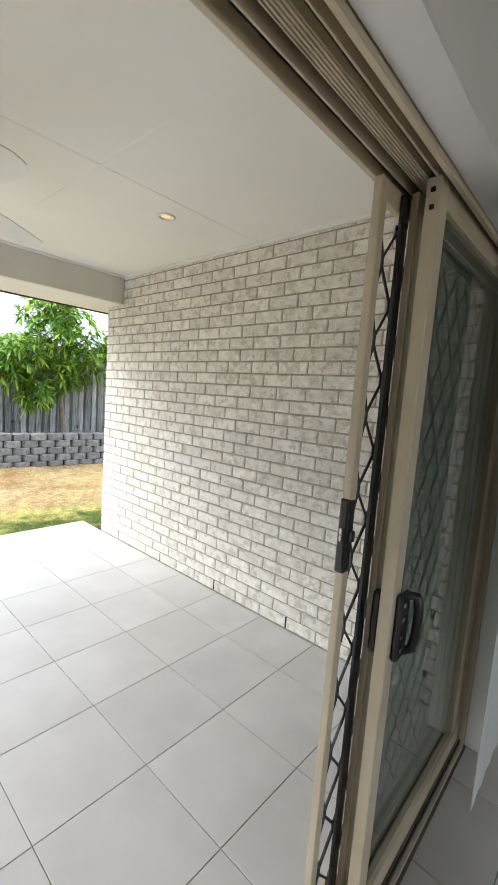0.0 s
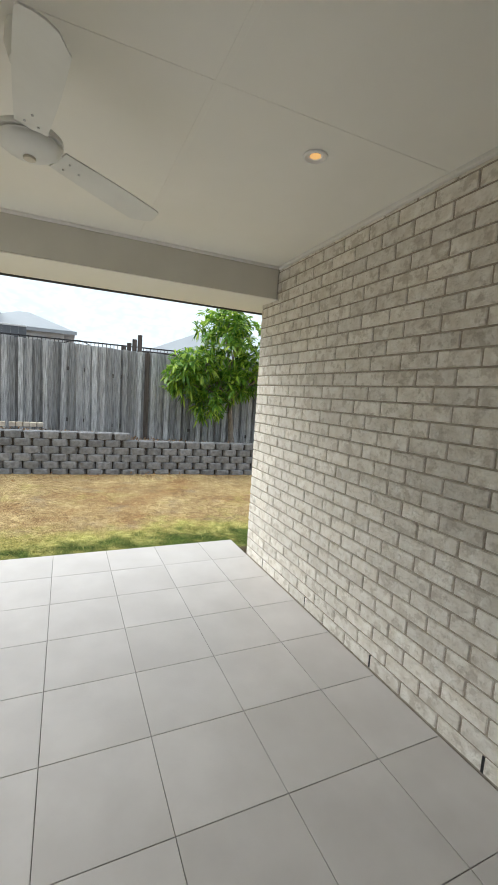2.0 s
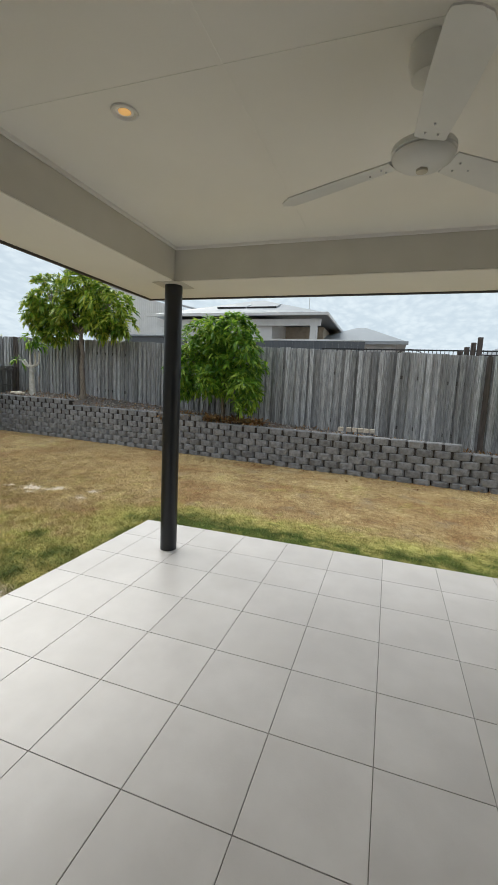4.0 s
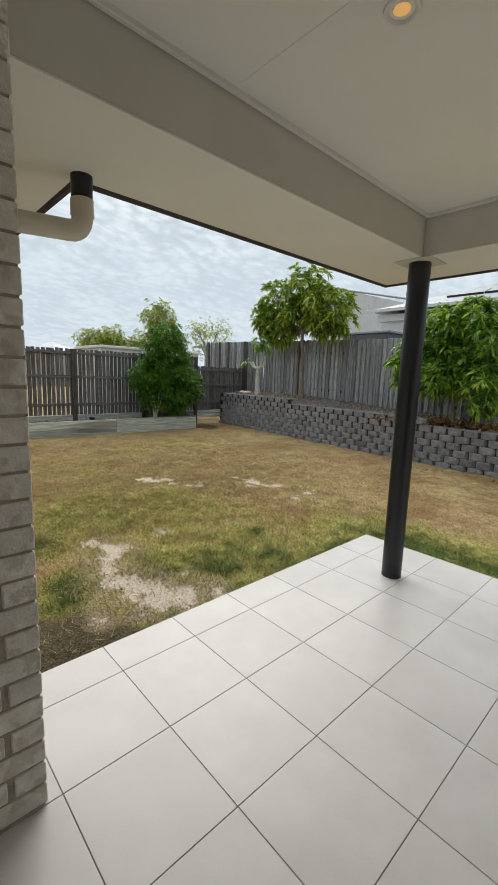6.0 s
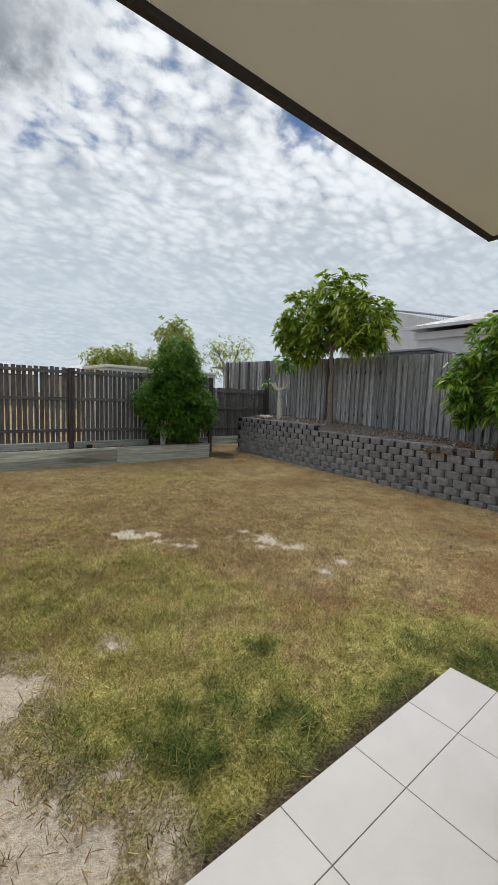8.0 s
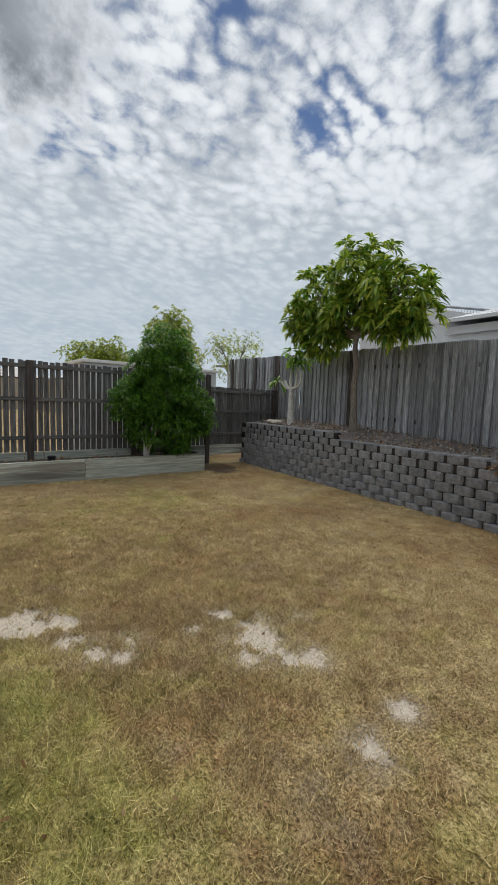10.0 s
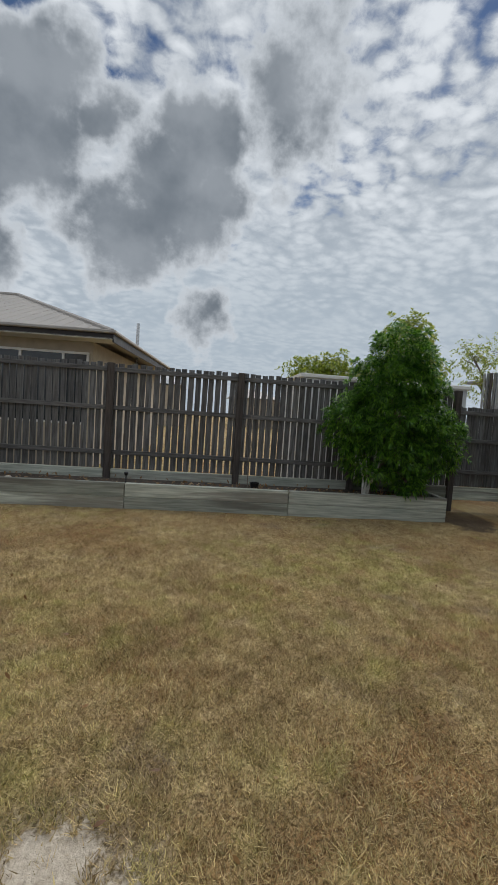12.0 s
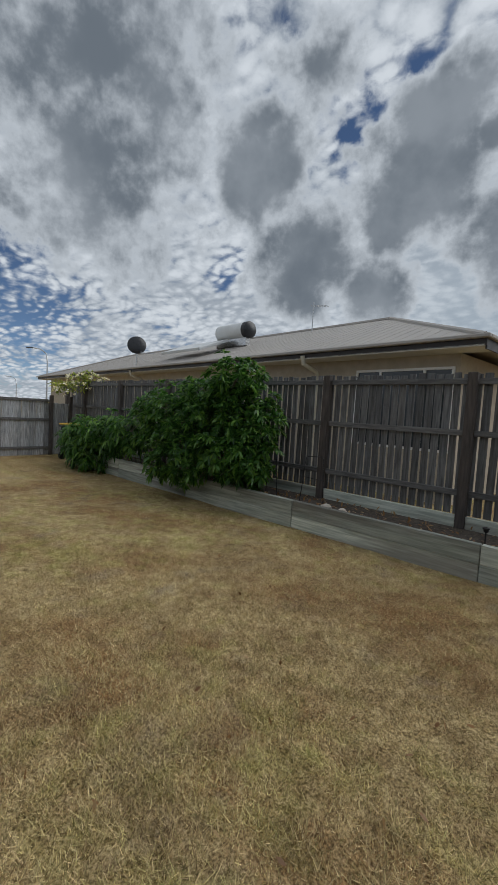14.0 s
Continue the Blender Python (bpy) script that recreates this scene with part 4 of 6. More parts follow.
for k in range(49):
    t = k / 48
    y, x = t * 0.46, 0.002 * math.sin(t * 22)
    row = [bm.verts.new((x + q, y, z)) for q, z in ((0, 0.0), (0, 2.2), (0.003, 2.2), (0.003, 0.0))]
    if prev:
        for a in range(4):
            bm.faces.new((prev[a], row[a], row[(a + 1) % 4], prev[(a + 1) % 4]))
    else:
        bm.faces.new(row[::-1])
    prev = row
bm.faces.new(prev)
part("fabric", bm, M_CURTAIN, cur, sm=True)
part("track", box(-0.02, 0.02, -2.2, 0.44, 2.2, 2.235, 0.003), M_WHITE, cur, "white curtain track")

# ---------------------------------------------------------------- garden walls and beds
def bw_x(y):
    return -6.83 + 0.106 * y        # foot of the block wall


def bf_x(y):
    return -8.12 + 0.106 * y        # back fence


SLANT = math.degrees(math.atan(-0.106))
STEPS = [(1.16, 9.0, 5), (-4.15, 1.16, 6), (-8.09, -4.15, 7), (-11.62, -8.09, 8)]
BH, BW, BASE = 0.135, 0.302, -0.125


def bed_height(y):
    return 0.98 - 0.058 * (y + 8.0) * (1 if y > -8 else 0.2)


def garden_bed():
    ys = np.arange(-11.7, 9.01, 0.1)
    us = np.linspace(0, 1, 14)
    verts, faces = [], []
    for y in ys:
        top = BASE + BH * next(n for a, b, n in STEPS if y <= b and (y >= a or n == 8))
        for u in us:
            x = bw_x(y) - 0.10 - u * 2.6
            z = top - 0.05 + (bed_height(y) - top + 0.06) * min(1, u * 2.2) + (float(fbm(x, y, 4.0)) - 0.5) * 0.05
            verts.append((x, y, z))
    n = len(us)
    for i in range(len(ys) - 1):
        for j in range(n - 1):
            a = i * n + j
            faces.append((a, a + n, a + n + 1, a + 1))
    me = soup("garden_bed", verts, faces, M_GRAVEL)
    me.polygons.foreach_set("use_smooth", [True] * len(me.polygons))
    tagged(new("garden_bed", me), "raised bed of grey gravel and leaf litter", "garden bed", "", "structure")


garden_bed()


def split_block():
    """A block with a rough split face towards +x."""
    bm = bmesh.new()
    w, h = BW - 0.012, BH - 0.006
    ys, zs = (-w / 2, -w / 2 + 0.036, -0.03, 0.045, w / 2 - 0.036, w / 2), (0, 0.014, h / 2, h - 0.018, h)
    rs = random.Random(5)
    grid = []
    for i, y in enumerate(ys):
        row = []
        for j, z in enumerate(zs):
            edge = (i in (0, 5)) + (j in (0, 4))
            x = -(0.062 if i in (0, 5) else 0.0) - (0.014 if j == 4 else 0.010 if j == 0 else 0.0) - (0.010 if i in (1, 4) else 0.0) + rs.uniform(-0.005, 0.005)
            row.append(bm.verts.new((x, y * (0.975 if j in (0, 4) else 1), z)))
        grid.append(row)
    for i in range(5):
        for j in range(4):
            bm.faces.new((grid[i][j], grid[i + 1][j], grid[i + 1][j + 1], grid[i][j + 1]))
    rim = [grid[i][0] for i in range(6)] + [grid[5][j] for j in range(1, 5)] + [grid[i][4] for i in range(4, -1, -1)] + [grid[0][j] for j in range(3, 0, -1)]
    back = [bm.verts.new((-0.20, v.co.y * 0.9, v.co.z)) for v in rim]
    for k in range(len(rim)):
        q = (k + 1) % len(rim)
        bm.faces.new((rim[q], rim[k], back[k], back[q]))
    bmesh.ops.recalc_face_normals(bm, faces=bm.faces)
    return bm


def block_wall():
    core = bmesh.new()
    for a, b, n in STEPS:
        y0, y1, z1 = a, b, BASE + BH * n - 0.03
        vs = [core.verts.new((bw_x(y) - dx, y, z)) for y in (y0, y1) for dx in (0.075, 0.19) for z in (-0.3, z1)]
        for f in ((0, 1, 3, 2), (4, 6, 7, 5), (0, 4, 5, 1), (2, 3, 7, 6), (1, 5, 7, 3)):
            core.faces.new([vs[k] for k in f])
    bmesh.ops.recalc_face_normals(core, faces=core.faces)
    # near-black core colours in the shade seen between the blocks
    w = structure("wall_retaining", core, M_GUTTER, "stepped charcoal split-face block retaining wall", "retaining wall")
    me = mesh_of("block", split_block(), M_BLOCK)
    rs = random.Random(11)
    far = []
    for a, b, n in STEPS:
        for c in range(n):
            k0 = math.ceil((a - (0.5 * BW if c % 2 else 0)) / BW)
            y = k0 * BW + (0.5 * BW if c % 2 else 0)
            while y < b - 0.02:
                z = BASE + c * BH
                m = pose(bw_x(y) + 0.012 - 0.010 * c + rs.uniform(-0.006, 0.006), y, z, 0, 0, SLANT + rs.uniform(-1.5, 1.5))
                if -9.4 <= y < 4.4:
                    part("block", me, None, w, m=m)
                else:
                    far.append(m)
                y += BW
    verts, faces = [], []
    for m in far:
        o = len(verts)
        verts += [tuple(m @ v.co) for v in me.vertices]
        faces += [tuple(o + i for i in p.vertices) for p in me.polygons]
    tagged(part("far_blocks", soup("far_blocks", verts, faces, M_BLOCK2), None, w), kind="stuff")


# ---------------------------------------------------------------- fences
def back_fence():
    f = thing("back_fence", (0, 0, 0), "tall weathered grey lapped paling fence behind the bed", "fence")
    rs = random.Random(21)
    pal = [mesh_of("paling", box(-0.008, 0.008, -w / 2, w / 2, 0, 1.0, 0.003), M_PALE) for w in (0.098, 0.09, 0.104)]
    wide = mesh_of("paling", box(-0.008, 0.008, -0.0625, 0.0625, 0, 1.0, 0.003), M_PALE)
    brown = mesh_of("paling", box(-0.008, 0.008, -0.05, 0.05, 0, 1.0, 0.003), M_POST)
    y, k = -14.6, 0
    while y < 6.0:
        z0 = bed_height(y) - 0.06
        h = fence_top(y) - z0 + rs.uniform(-0.012, 0.012)
        m = pose(bf_x(y) - (0.034 if k % 2 else 0.0) + rs.uniform(-0.005, 0.005), y, z0, rs.uniform(-0.6, 0.6), 0, SLANT + rs.uniform(-6, 6)) @ Matrix.Diagonal((1, 1, h, 1))
        part("paling", wide if k % 2 else brown if rs.random() < 0.07 else rs.choice(pal), None, f, m=m)
        y += 0.076 + rs.uniform(-0.009, 0.009)
        k += 1
    for y in np.arange(-11.4, 6, 2.4):
        part("post", box(-0.14, -0.04, -0.05, 0.05, 0, 1.75, 0.004), M_POST, f, m=pose(bf_x(y), y, bed_height(y) - 0.1, 0, 0, SLANT))
        for dz in (0.35, 1.4):
            L = math.hypot(2.4, 2.4 * 0.106)
            slope = math.degrees(math.atan((fence_top(y + 2.4) - fence_top(y)) / L))
            part("rail", box(-0.06, -0.03, 0, L, -0.04, 0.04, 0.003), M_RAIL, f, m=pose(bf_x(y), y, bed_height(y) + dz - 0.1, slope, 0, SLANT))


def fence_top(y):
    return 2.36 - 0.033 * (y - 0.3)


def side_fence():
    f = thing("side_fence", (0, 0, 0), "weathered grey spaced paling fence with rails and dark posts", "fence")
    rs = random.Random(33)
    pal = [mesh_of("paling", box(-w / 2, w / 2, -0.008, 0.008, 0, 1.0, 0.003), M_PALE_SHADED) for w in (0.088, 0.091, 0.085)]
    x = -9.25
    while x < 10.2:
        close = x < -7.1
        h = (1.44 if close else 1.72) + rs.uniform(-0.015, 0.015)
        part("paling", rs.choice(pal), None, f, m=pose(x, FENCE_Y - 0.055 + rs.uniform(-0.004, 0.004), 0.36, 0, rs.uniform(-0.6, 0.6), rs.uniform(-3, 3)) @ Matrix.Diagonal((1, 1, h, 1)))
        x += 0.09 if close else 0.112 + rs.uniform(-0.005, 0.005) + (0.008 if rs.random() < 0.1 else 0)
    for x in POSTS:
        part("post", box(-0.055, 0.055, -0.045, 0.055, -0.2, 2.08 if x > -8 else 1.8, 0.005), M_POST, f, m=pose(x, FENCE_Y, 0))
    for a, b in zip(POSTS, POSTS[1:]):
        for z in ((0.63, 1.2, 1.7) if a < -7.1 else (0.63, 1.36, 1.98)):
            part("rail", box(a + 0.056, b - 0.056, -0.045, 0.0, z - 0.036, z + 0.036, 0.004), M_RAIL, f, m=pose(0, FENCE_Y, 0))
        part("plinth", box(a + 0.056, b - 0.056, -0.03, 0.02, 0.12, 0.36, 0.006), M_SLEEPER, f, "weathered timber plinth board", m=pose(0, FENCE_Y, 0))


FENCE_Y = -11.64
POSTS = [-9.2, -7.08, -5.2, -3.19, -1.07, 0.945, 3.0, 5.05, 7.1, 9.1, 10.3]
BED_Y = -10.75


def sleepers():
    rs = random.Random(4)
    xs = [-6.51, -3.945, -1.52, 0.81, 3.15, 5.5, 7.9]
    for a, b in zip(xs, xs[1:]):
        for z in (-0.11, 0.092):
            o = rs.uniform(-0.006, 0.006)
            tagged(part("sleeper", box(a + 0.004, b - 0.004, BED_Y - 0.075, BED_Y, z, z + 0.198, 0.006), M_SLEEPER, m=pose(0, o, 0)),
                   "weathered grey-green treated pine sleeper edging the bed", "sleeper", "garden bed sleepers")
    for z in (-0.11, 0.092):
        tagged(part("sleeper", box(-6.51, -6.435, FENCE_Y + 0.06, BED_Y - 0.08, z, z + 0.198, 0.006), M_SLEEPER),
               "short return sleeper closing the bed end", "sleeper", "garden bed sleepers")
    structure("garden_bed_side", box(-6.43, 7.9, FENCE_Y - 0.02, BED_Y - 0.07, -0.3, 0.21), M_SOIL, "bare dark soil of the side garden bed", "garden bed")


def gate_fence():
    f = thing("end_fence", (9.8, 0, 0), "close-boarded weathered timber fence with pale rail", "fence")
    rs = random.Random(41)
    pal = mesh_of("paling", box(-0.008, 0.008, -0.048, 0.048, 0, 1.0, 0.003), M_PALE)
    y = -11.5
    while y < -4.5:
        part("paling", pal, None, f, m=pose(rs.uniform(-0.004, 0.004), y, -0.1, rs.uniform(-0.3, 0.3), 0, rs.uniform(-2, 2)) @ Matrix.Diagonal((1, 1, (1.6 if y > -10.9 else 1.5) + rs.uniform(-0.01, 0.01), 1)))
        y += 0.098
    for y in (-11.5, -10.95, -8.9, -6.8, -4.6):
        part("post", box(-0.06, 0.0, -0.05, 0.05, -0.2, 1.62, 0.004), M_POST, f, m=pose(-0.02, y, 0))
    for a, b in ((-10.9, -8.95), (-8.85, -6.85), (-6.75, -4.65)):
        for z in (0.12, 0.92, 1.46):
            part("rail", box(-0.05, -0.01, a, b, z - 0.035, z + 0.035, 0.004), M_RAIL, f)


sleepers()
gate_fence()


# ---------------------------------------------------------------- trees and shrubs
def leaf_cloud(name, lobes, per, length, width, droop, mat, seed, spread=0.9, shell=0.55, wobble=0.25):
    """Whorls of bent leaves spread through uneven lobes; every leaf its own island."""
    rs = np.random.RandomState(seed)
    cen, out = [], []
    for cx, cy, cz, rx, ry, rz, n in lobes:
        d = rs.normal(size=(n, 3))
        d /= np.linalg.norm(d, axis=1)[:, None]
        k = shell + (1 - shell) * rs.rand(n) ** 0.7
        k *= 1 + wobble * np.sin(d[:, 0] * 5 + seed) * np.cos(d[:, 2] * 6 + d[:, 1] * 4)
        cen.append(np.array([cx, cy, cz]) + d * k[:, None] * np.array([rx, ry, rz]))
        out.append(d)
    cen, out = np.repeat(np.concatenate(cen), per, 0), np.repeat(np.concatenate(out), per, 0)
    n = len(cen)
    rnd = rs.normal(size=(n, 3))
    rnd /= np.linalg.norm(rnd, axis=1)[:, None]
    # each whorl opens round its own shoot, which points out and up
    axis = out + np.repeat(rs.normal(size=(n // per, 3)) * 0.35, per, 0) + np.array([0, 0, 0.55])
    axis /= np.linalg.norm(axis, axis=1)[:, None] + 1e-6
    ring = rnd - axis * np.sum(rnd * axis, 1)[:, None]
    ring /= np.linalg.norm(ring, axis=1)[:, None] + 1e-6
    d = axis * rs.uniform(0.1, 1.0, n)[:, None] * (1.25 - spread * 0.6) + ring * spread
    d /= np.linalg.norm(d, axis=1)[:, None] + 1e-6
    L = length * rs.uniform(0.65, 1.25, n)[:, None]
    W = width * rs.uniform(0.75, 1.2, n)[:, None]
    side = np.cross(d, rs.normal(size=(n, 3)) * 0.35 + np.array([0, 0, 1.0]))
    side /= np.linalg.norm(side, axis=1)[:, None] + 1e-6
    down = np.array([0, 0, -1.0]) * droop
    p0 = cen + rnd * 0.015
    p1 = p0 + d * L * 0.35 + down * L * 0.06
    p2 = p0 + d * L * 0.70 + down * L * 0.28
    p3 = p0 + d * L * 0.95 + down * L * 0.62
    v = np.stack([p0, p1 - side * W * 0.5, p1 + side * W * 0.5, p2 - side * W * 0.42, p2 + side * W * 0.42, p3], 1)
    idx = np.arange(n)[:, None] * 6
    loops = np.concatenate([idx + np.array([0, 2, 1]), idx + np.array([1, 2, 4, 3]), idx + np.array([3, 4, 5])], 1)
    starts = (np.arange(n)[:, None] * 10 + np.array([0, 3, 7])).reshape(-1)
    me = bpy.data.meshes.new(name)
    me.vertices.add(n * 6)
    me.vertices.foreach_set("co", v.reshape(-1))
    me.loops.add(n * 10)
    me.loops.foreach_set("vertex_index", loops.reshape(-1))
    me.polygons.add(n * 3)
    me.polygons.foreach_set("loop_start", starts)
    me.update(calc_edges=True)
    me.materials.append(mat)
    return me


def limb_set(tree, base, top, r0, lobes, bark, seed, twigs=4):
    """A tapered trunk from base to top, limbs to the lobes and twigs in them, each a part."""
    rs = random.Random(seed)
    b, t = Vector(base), Vector(top)
    pts = [b.lerp(t, k / 6) + Vector((rs.uniform(-1, 1), rs.uniform(-1, 1), 0)) * r0 * (0.35 if 0 < k < 6 else 0) for k in range(7)]
    part("trunk", tube(pts, [r0 * (1.35 if k == 0 else 1.0 - 0.07 * k) for k in range(7)], 12), bark, tree, sm=True)
    for cx, cy, cz, rx, ry, rz, n in lobes:
        c = Vector((cx, cy, cz))
        mid = t.lerp(c, 0.5) + Vector((rs.uniform(-0.1, 0.1), rs.uniform(-0.1, 0.1), rs.uniform(-0.02, 0.1)))
        limb = tube([t - Vector((0, 0, r0)), mid, c], [r0 * 0.55, r0 * 0.38, r0 * 0.22], 8)
        for k in range(twigs):
            d = Vector((rs.uniform(-1, 1) * rx, rs.uniform(-1, 1) * ry, rs.uniform(-0.5, 1) * rz)) * 0.75
            tube([mid.lerp(c, rs.uniform(0.3, 1)), c + d * 0.5 + Vector((0, 0, 0.03)), c + d], [r0 * 0.2, r0 * 0.13, r0 * 0.06], 6, limb)
        part("limb", limb, bark, tree, sm=True)


def tree(name, label, cat, base, top, r0, lobes, per, leaf, mat, bark, seed, droop=0.9, spread=0.9, shell=0.5, twigs=4):
    bx, by, bz = base
    t = thing(name, base, label, cat)
    loc = [(a - bx, b - by, c - bz, d, e, f, n) for a, b, c, d, e, f, n in lobes]
    limb_set(t, (0, 0, -0.05), (top[0] - bx, top[1] - by, top[2] - bz), r0, loc, bark, seed, twigs)
    part("crown", leaf_cloud("crown", loc, per, leaf[0], leaf[1], droop, mat, seed, spread, shell), None, t, "leafy crown")
    return t


tree("mango_tree", "rounded young mango tree with drooping glossy leaves in the gravel bed", "tree", (-7.75, -3.72, 0.70), (-7.76, -3.75, 1.5), 0.05,
     [(-7.85, -4.15, 2.55, 0.55, 0.62, 0.48, 120), (-7.75, -3.6, 2.75, 0.5, 0.55, 0.35, 90), (-7.75, -3.25, 2.1, 0.5, 0.45, 0.55, 100),
      (-7.8, -4.6, 1.95, 0.5, 0.5, 0.5, 100), (-7.6, -3.15, 1.45, 0.45, 0.35, 0.5, 80), (-7.55, -3.9, 1.6, 0.4, 0.45, 0.3, 60), (-7.75, -4.75, 1.5, 0.35, 0.3, 0.3, 40),
      (-7.8, -3.95, 2.1, 0.45, 0.6, 0.4, 70)],
     20, (0.18, 0.042), M_LEAF, M_BARK, 101, 0.5, 1.05, 0.6)
tree("mango_tree", "leaning mango tree with bright green leaves beside the brick wall", "tree", (-7.15, 3.42, 0.50), (-7.18, 3.35, 1.45), 0.065,
     [(-7.1, 3.4, 2.6, 0.6, 0.75, 0.65, 95), (-7.2, 2.65, 2.1, 0.5, 0.5, 0.42, 70), (-7.1, 3.9, 2.1, 0.55, 0.7, 0.6, 80), (-7.05, 2.35, 1.7, 0.35, 0.4, 0.25, 50),
      (-7.0, 2.8, 1.35, 0.3, 0.3, 0.3, 45), (-7.1, 4.7, 2.3, 0.5, 0.6, 0.6, 70), (-7.15, 3.3, 1.75, 0.45, 0.6, 0.35, 60), (-7.1, 3.1, 2.95, 0.5, 0.5, 0.35, 70), (-7.1, 2.3, 2.0, 0.4, 0.35, 0.4, 50)],
     15, (0.20, 0.040), M_LEAF, M_BARK, 102, 0.5, 1.0)
tree("mango_tree", "tall single-trunk mango tree with airy crown above the back fence", "tree", (-8.37, -8.22, 0.93), (-8.37, -8.26, 2.85), 0.075,
     [(-8.4, -9.4, 3.72, 0.7, 0.5, 0.62, 66), (-8.35, -8.2, 4.0, 0.7, 0.58, 0.62, 78), (-8.35, -7.3, 3.5, 0.7, 0.52, 0.52, 66), (-8.4, -9.6, 3.15, 0.5, 0.45, 0.36, 40),
      (-8.3, -8.5, 3.25, 0.55, 0.5, 0.3, 36), (-8.25, -7.05, 3.0, 0.5, 0.42, 0.3, 34), (-8.4, -8.9, 2.95, 0.45, 0.42, 0.32, 34), (-8.45, -9.75, 3.3, 0.45, 0.45, 0.5, 44), (-8.3, -8.3, 3.45, 0.6, 0.7, 0.4, 50), (-8.35, -7.7, 3.05, 0.5, 0.4, 0.3, 30), (-8.4, -9.25, 2.8, 0.4, 0.4, 0.3, 26), (-8.3, -7.45, 2.85, 0.4, 0.35, 0.3, 24)],
     24, (0.21, 0.046), M_LEAFLIGHT, M_BARK, 103, 0.6, 1.0)


def frangipani():
    t = thing("frangipani_tree", (-8.6, -10.26, 0.98), "small pale-barked frangipani with upturned arms and few leaves", "tree")
    part("trunk", tube([(0, 0, -0.05), (0.02, -0.02, 0.3), (0.0, -0.05, 0.62), (0, -0.06, 0.85)], [0.10, 0.075, 0.06, 0.05], 12), M_PALEBARK, t, sm=True)
    for dy, dz, bend in ((-0.30, 1.0, -0.28), (0.10, 1.35, 0.12), (0.27, 1.25, 0.26), (-0.05, 1.55, -0.10), (-0.52, 0.95, -0.4)):
        part("arm", tube([(0, -0.06, 0.80), (0, bend * 0.7, 0.88), (0, bend, 1.0), (0, dy, max(1.02, dz))], [0.04, 0.032, 0.03, 0.022], 8), M_PALEBARK, t, sm=True)
    lob = [(0.0, -0.05, 1.68, 0.22, 0.25, 0.16, 12), (0, 0.25, 1.5, 0.18, 0.2, 0.14, 7), (0, -0.55, 1.0, 0.1, 0.14, 0.08, 3)]
    part("crown", leaf_cloud("crown", lob, 9, 0.22, 0.06, 0.8, M_LEAF, 105), None, t, "few light green leaves")


frangipani()
tree("bushy_shrub", "dense cone-shaped green shrub in the sleeper bed by the fence", "shrub", (-5.3, -11.15, 0.21), (-5.55, -11.15, 0.8), 0.04,
     [(-5.7, -11.1, 0.95, 0.98, 0.5, 0.55, 560), (-5.68, -11.1, 1.55, 1.0, 0.5, 0.55, 560), (-5.68, -11.12, 2.1, 0.84, 0.45, 0.5, 470), (-5.75, -11.15, 2.6, 0.55, 0.38, 0.42, 270),
      (-6.45, -11.0, 1.15, 0.42, 0.4, 0.42, 170), (-4.85, -11.05, 1.35, 0.36, 0.4, 0.45, 150), (-5.6, -10.95, 1.4, 0.5, 0.4, 0.6, 200), (-5.95, -11.0, 0.45, 0.3, 0.3, 0.2, 60)],
     26, (0.105, 0.015), M_LEAFFINE, M_BARK, 106, 0.5, 0.7, 0.62)
for k, (sx, sz) in enumerate(((-0.12, 0.75), (0.05, 0.7), (0.16, 0.6), (-0.2, 0.6))):
    part("stem", tube([(0.0 + 0.03 * k, 0.05, -0.05), (sx * 0.5, 0.08, 0.3), (sx, 0.05, sz)], [0.022, 0.018, 0.014], 8), M_PALEBARK, bpy.data.objects["bushy_shrub"], sm=True)
tree("mango_bush", "large dark green spreading shrub hanging over the sleeper bed", "shrub", (2.9, -11.05, 0.2), (2.95, -11.05, 0.8), 0.05,
     [(2.6, -10.95, 1.35, 0.85, 0.55, 0.6, 210), (3.4, -10.85, 1.2, 0.95, 0.6, 0.65, 240), (2.2, -10.95, 2.0, 0.48, 0.4, 0.36, 100), (4.1, -10.95, 1.35, 0.7, 0.5, 0.5, 150),
      (2.2, -10.85, 0.8, 0.75, 0.5, 0.5, 170), (3.1, -10.5, 0.65, 0.8, 0.45, 0.5, 190), (1.75, -11.05, 1.3, 0.42, 0.4, 0.55, 90), (3.0, -11.0, 1.75, 0.6, 0.45, 0.3, 100), (1.8, -10.95, 0.55, 0.4, 0.35, 0.3, 60)],
     20, (0.13, 0.036), M_LEAFDARK, M_BARK, 107, 0.5, 1.0)
tree("mango_bush", "lower dark green shrub beside the wheelie bin", "shrub", (6.2, -10.9, 0.1), (6.2, -10.9, 0.5), 0.04,
     [(6.0, -10.8, 0.75, 0.9, 0.5, 0.5, 170), (6.9, -10.7, 0.6, 0.8, 0.5, 0.5, 160), (7.5, -10.75, 0.5, 0.5, 0.4, 0.42, 80), (5.2, -10.9, 0.95, 0.6, 0.45, 0.42, 100), (6.5, -10.6, 0.25, 0.7, 0.35, 0.3, 80)],
     13, (0.16, 0.04), M_LEAFDARK, M_BARK, 108, 0.95)
tree("garden_tree", "light green neighbour tree above the side fence", "tree", (-7.7, -15.0, -0.1), (-7.7, -15.0, 2.2), 0.08,
     [(-7.75, -15.0, 3.6, 0.75, 0.6, 0.7, 420), (-8.1, -15.0, 2.9, 0.8, 0.6, 0.5, 300), (-7.4, -15, 2.7, 0.9, 0.6, 0.5, 300)], 14, (0.11, 0.03), M_LEAFPALE, M_BARK, 109, 0.4, 0.9, 0.3)
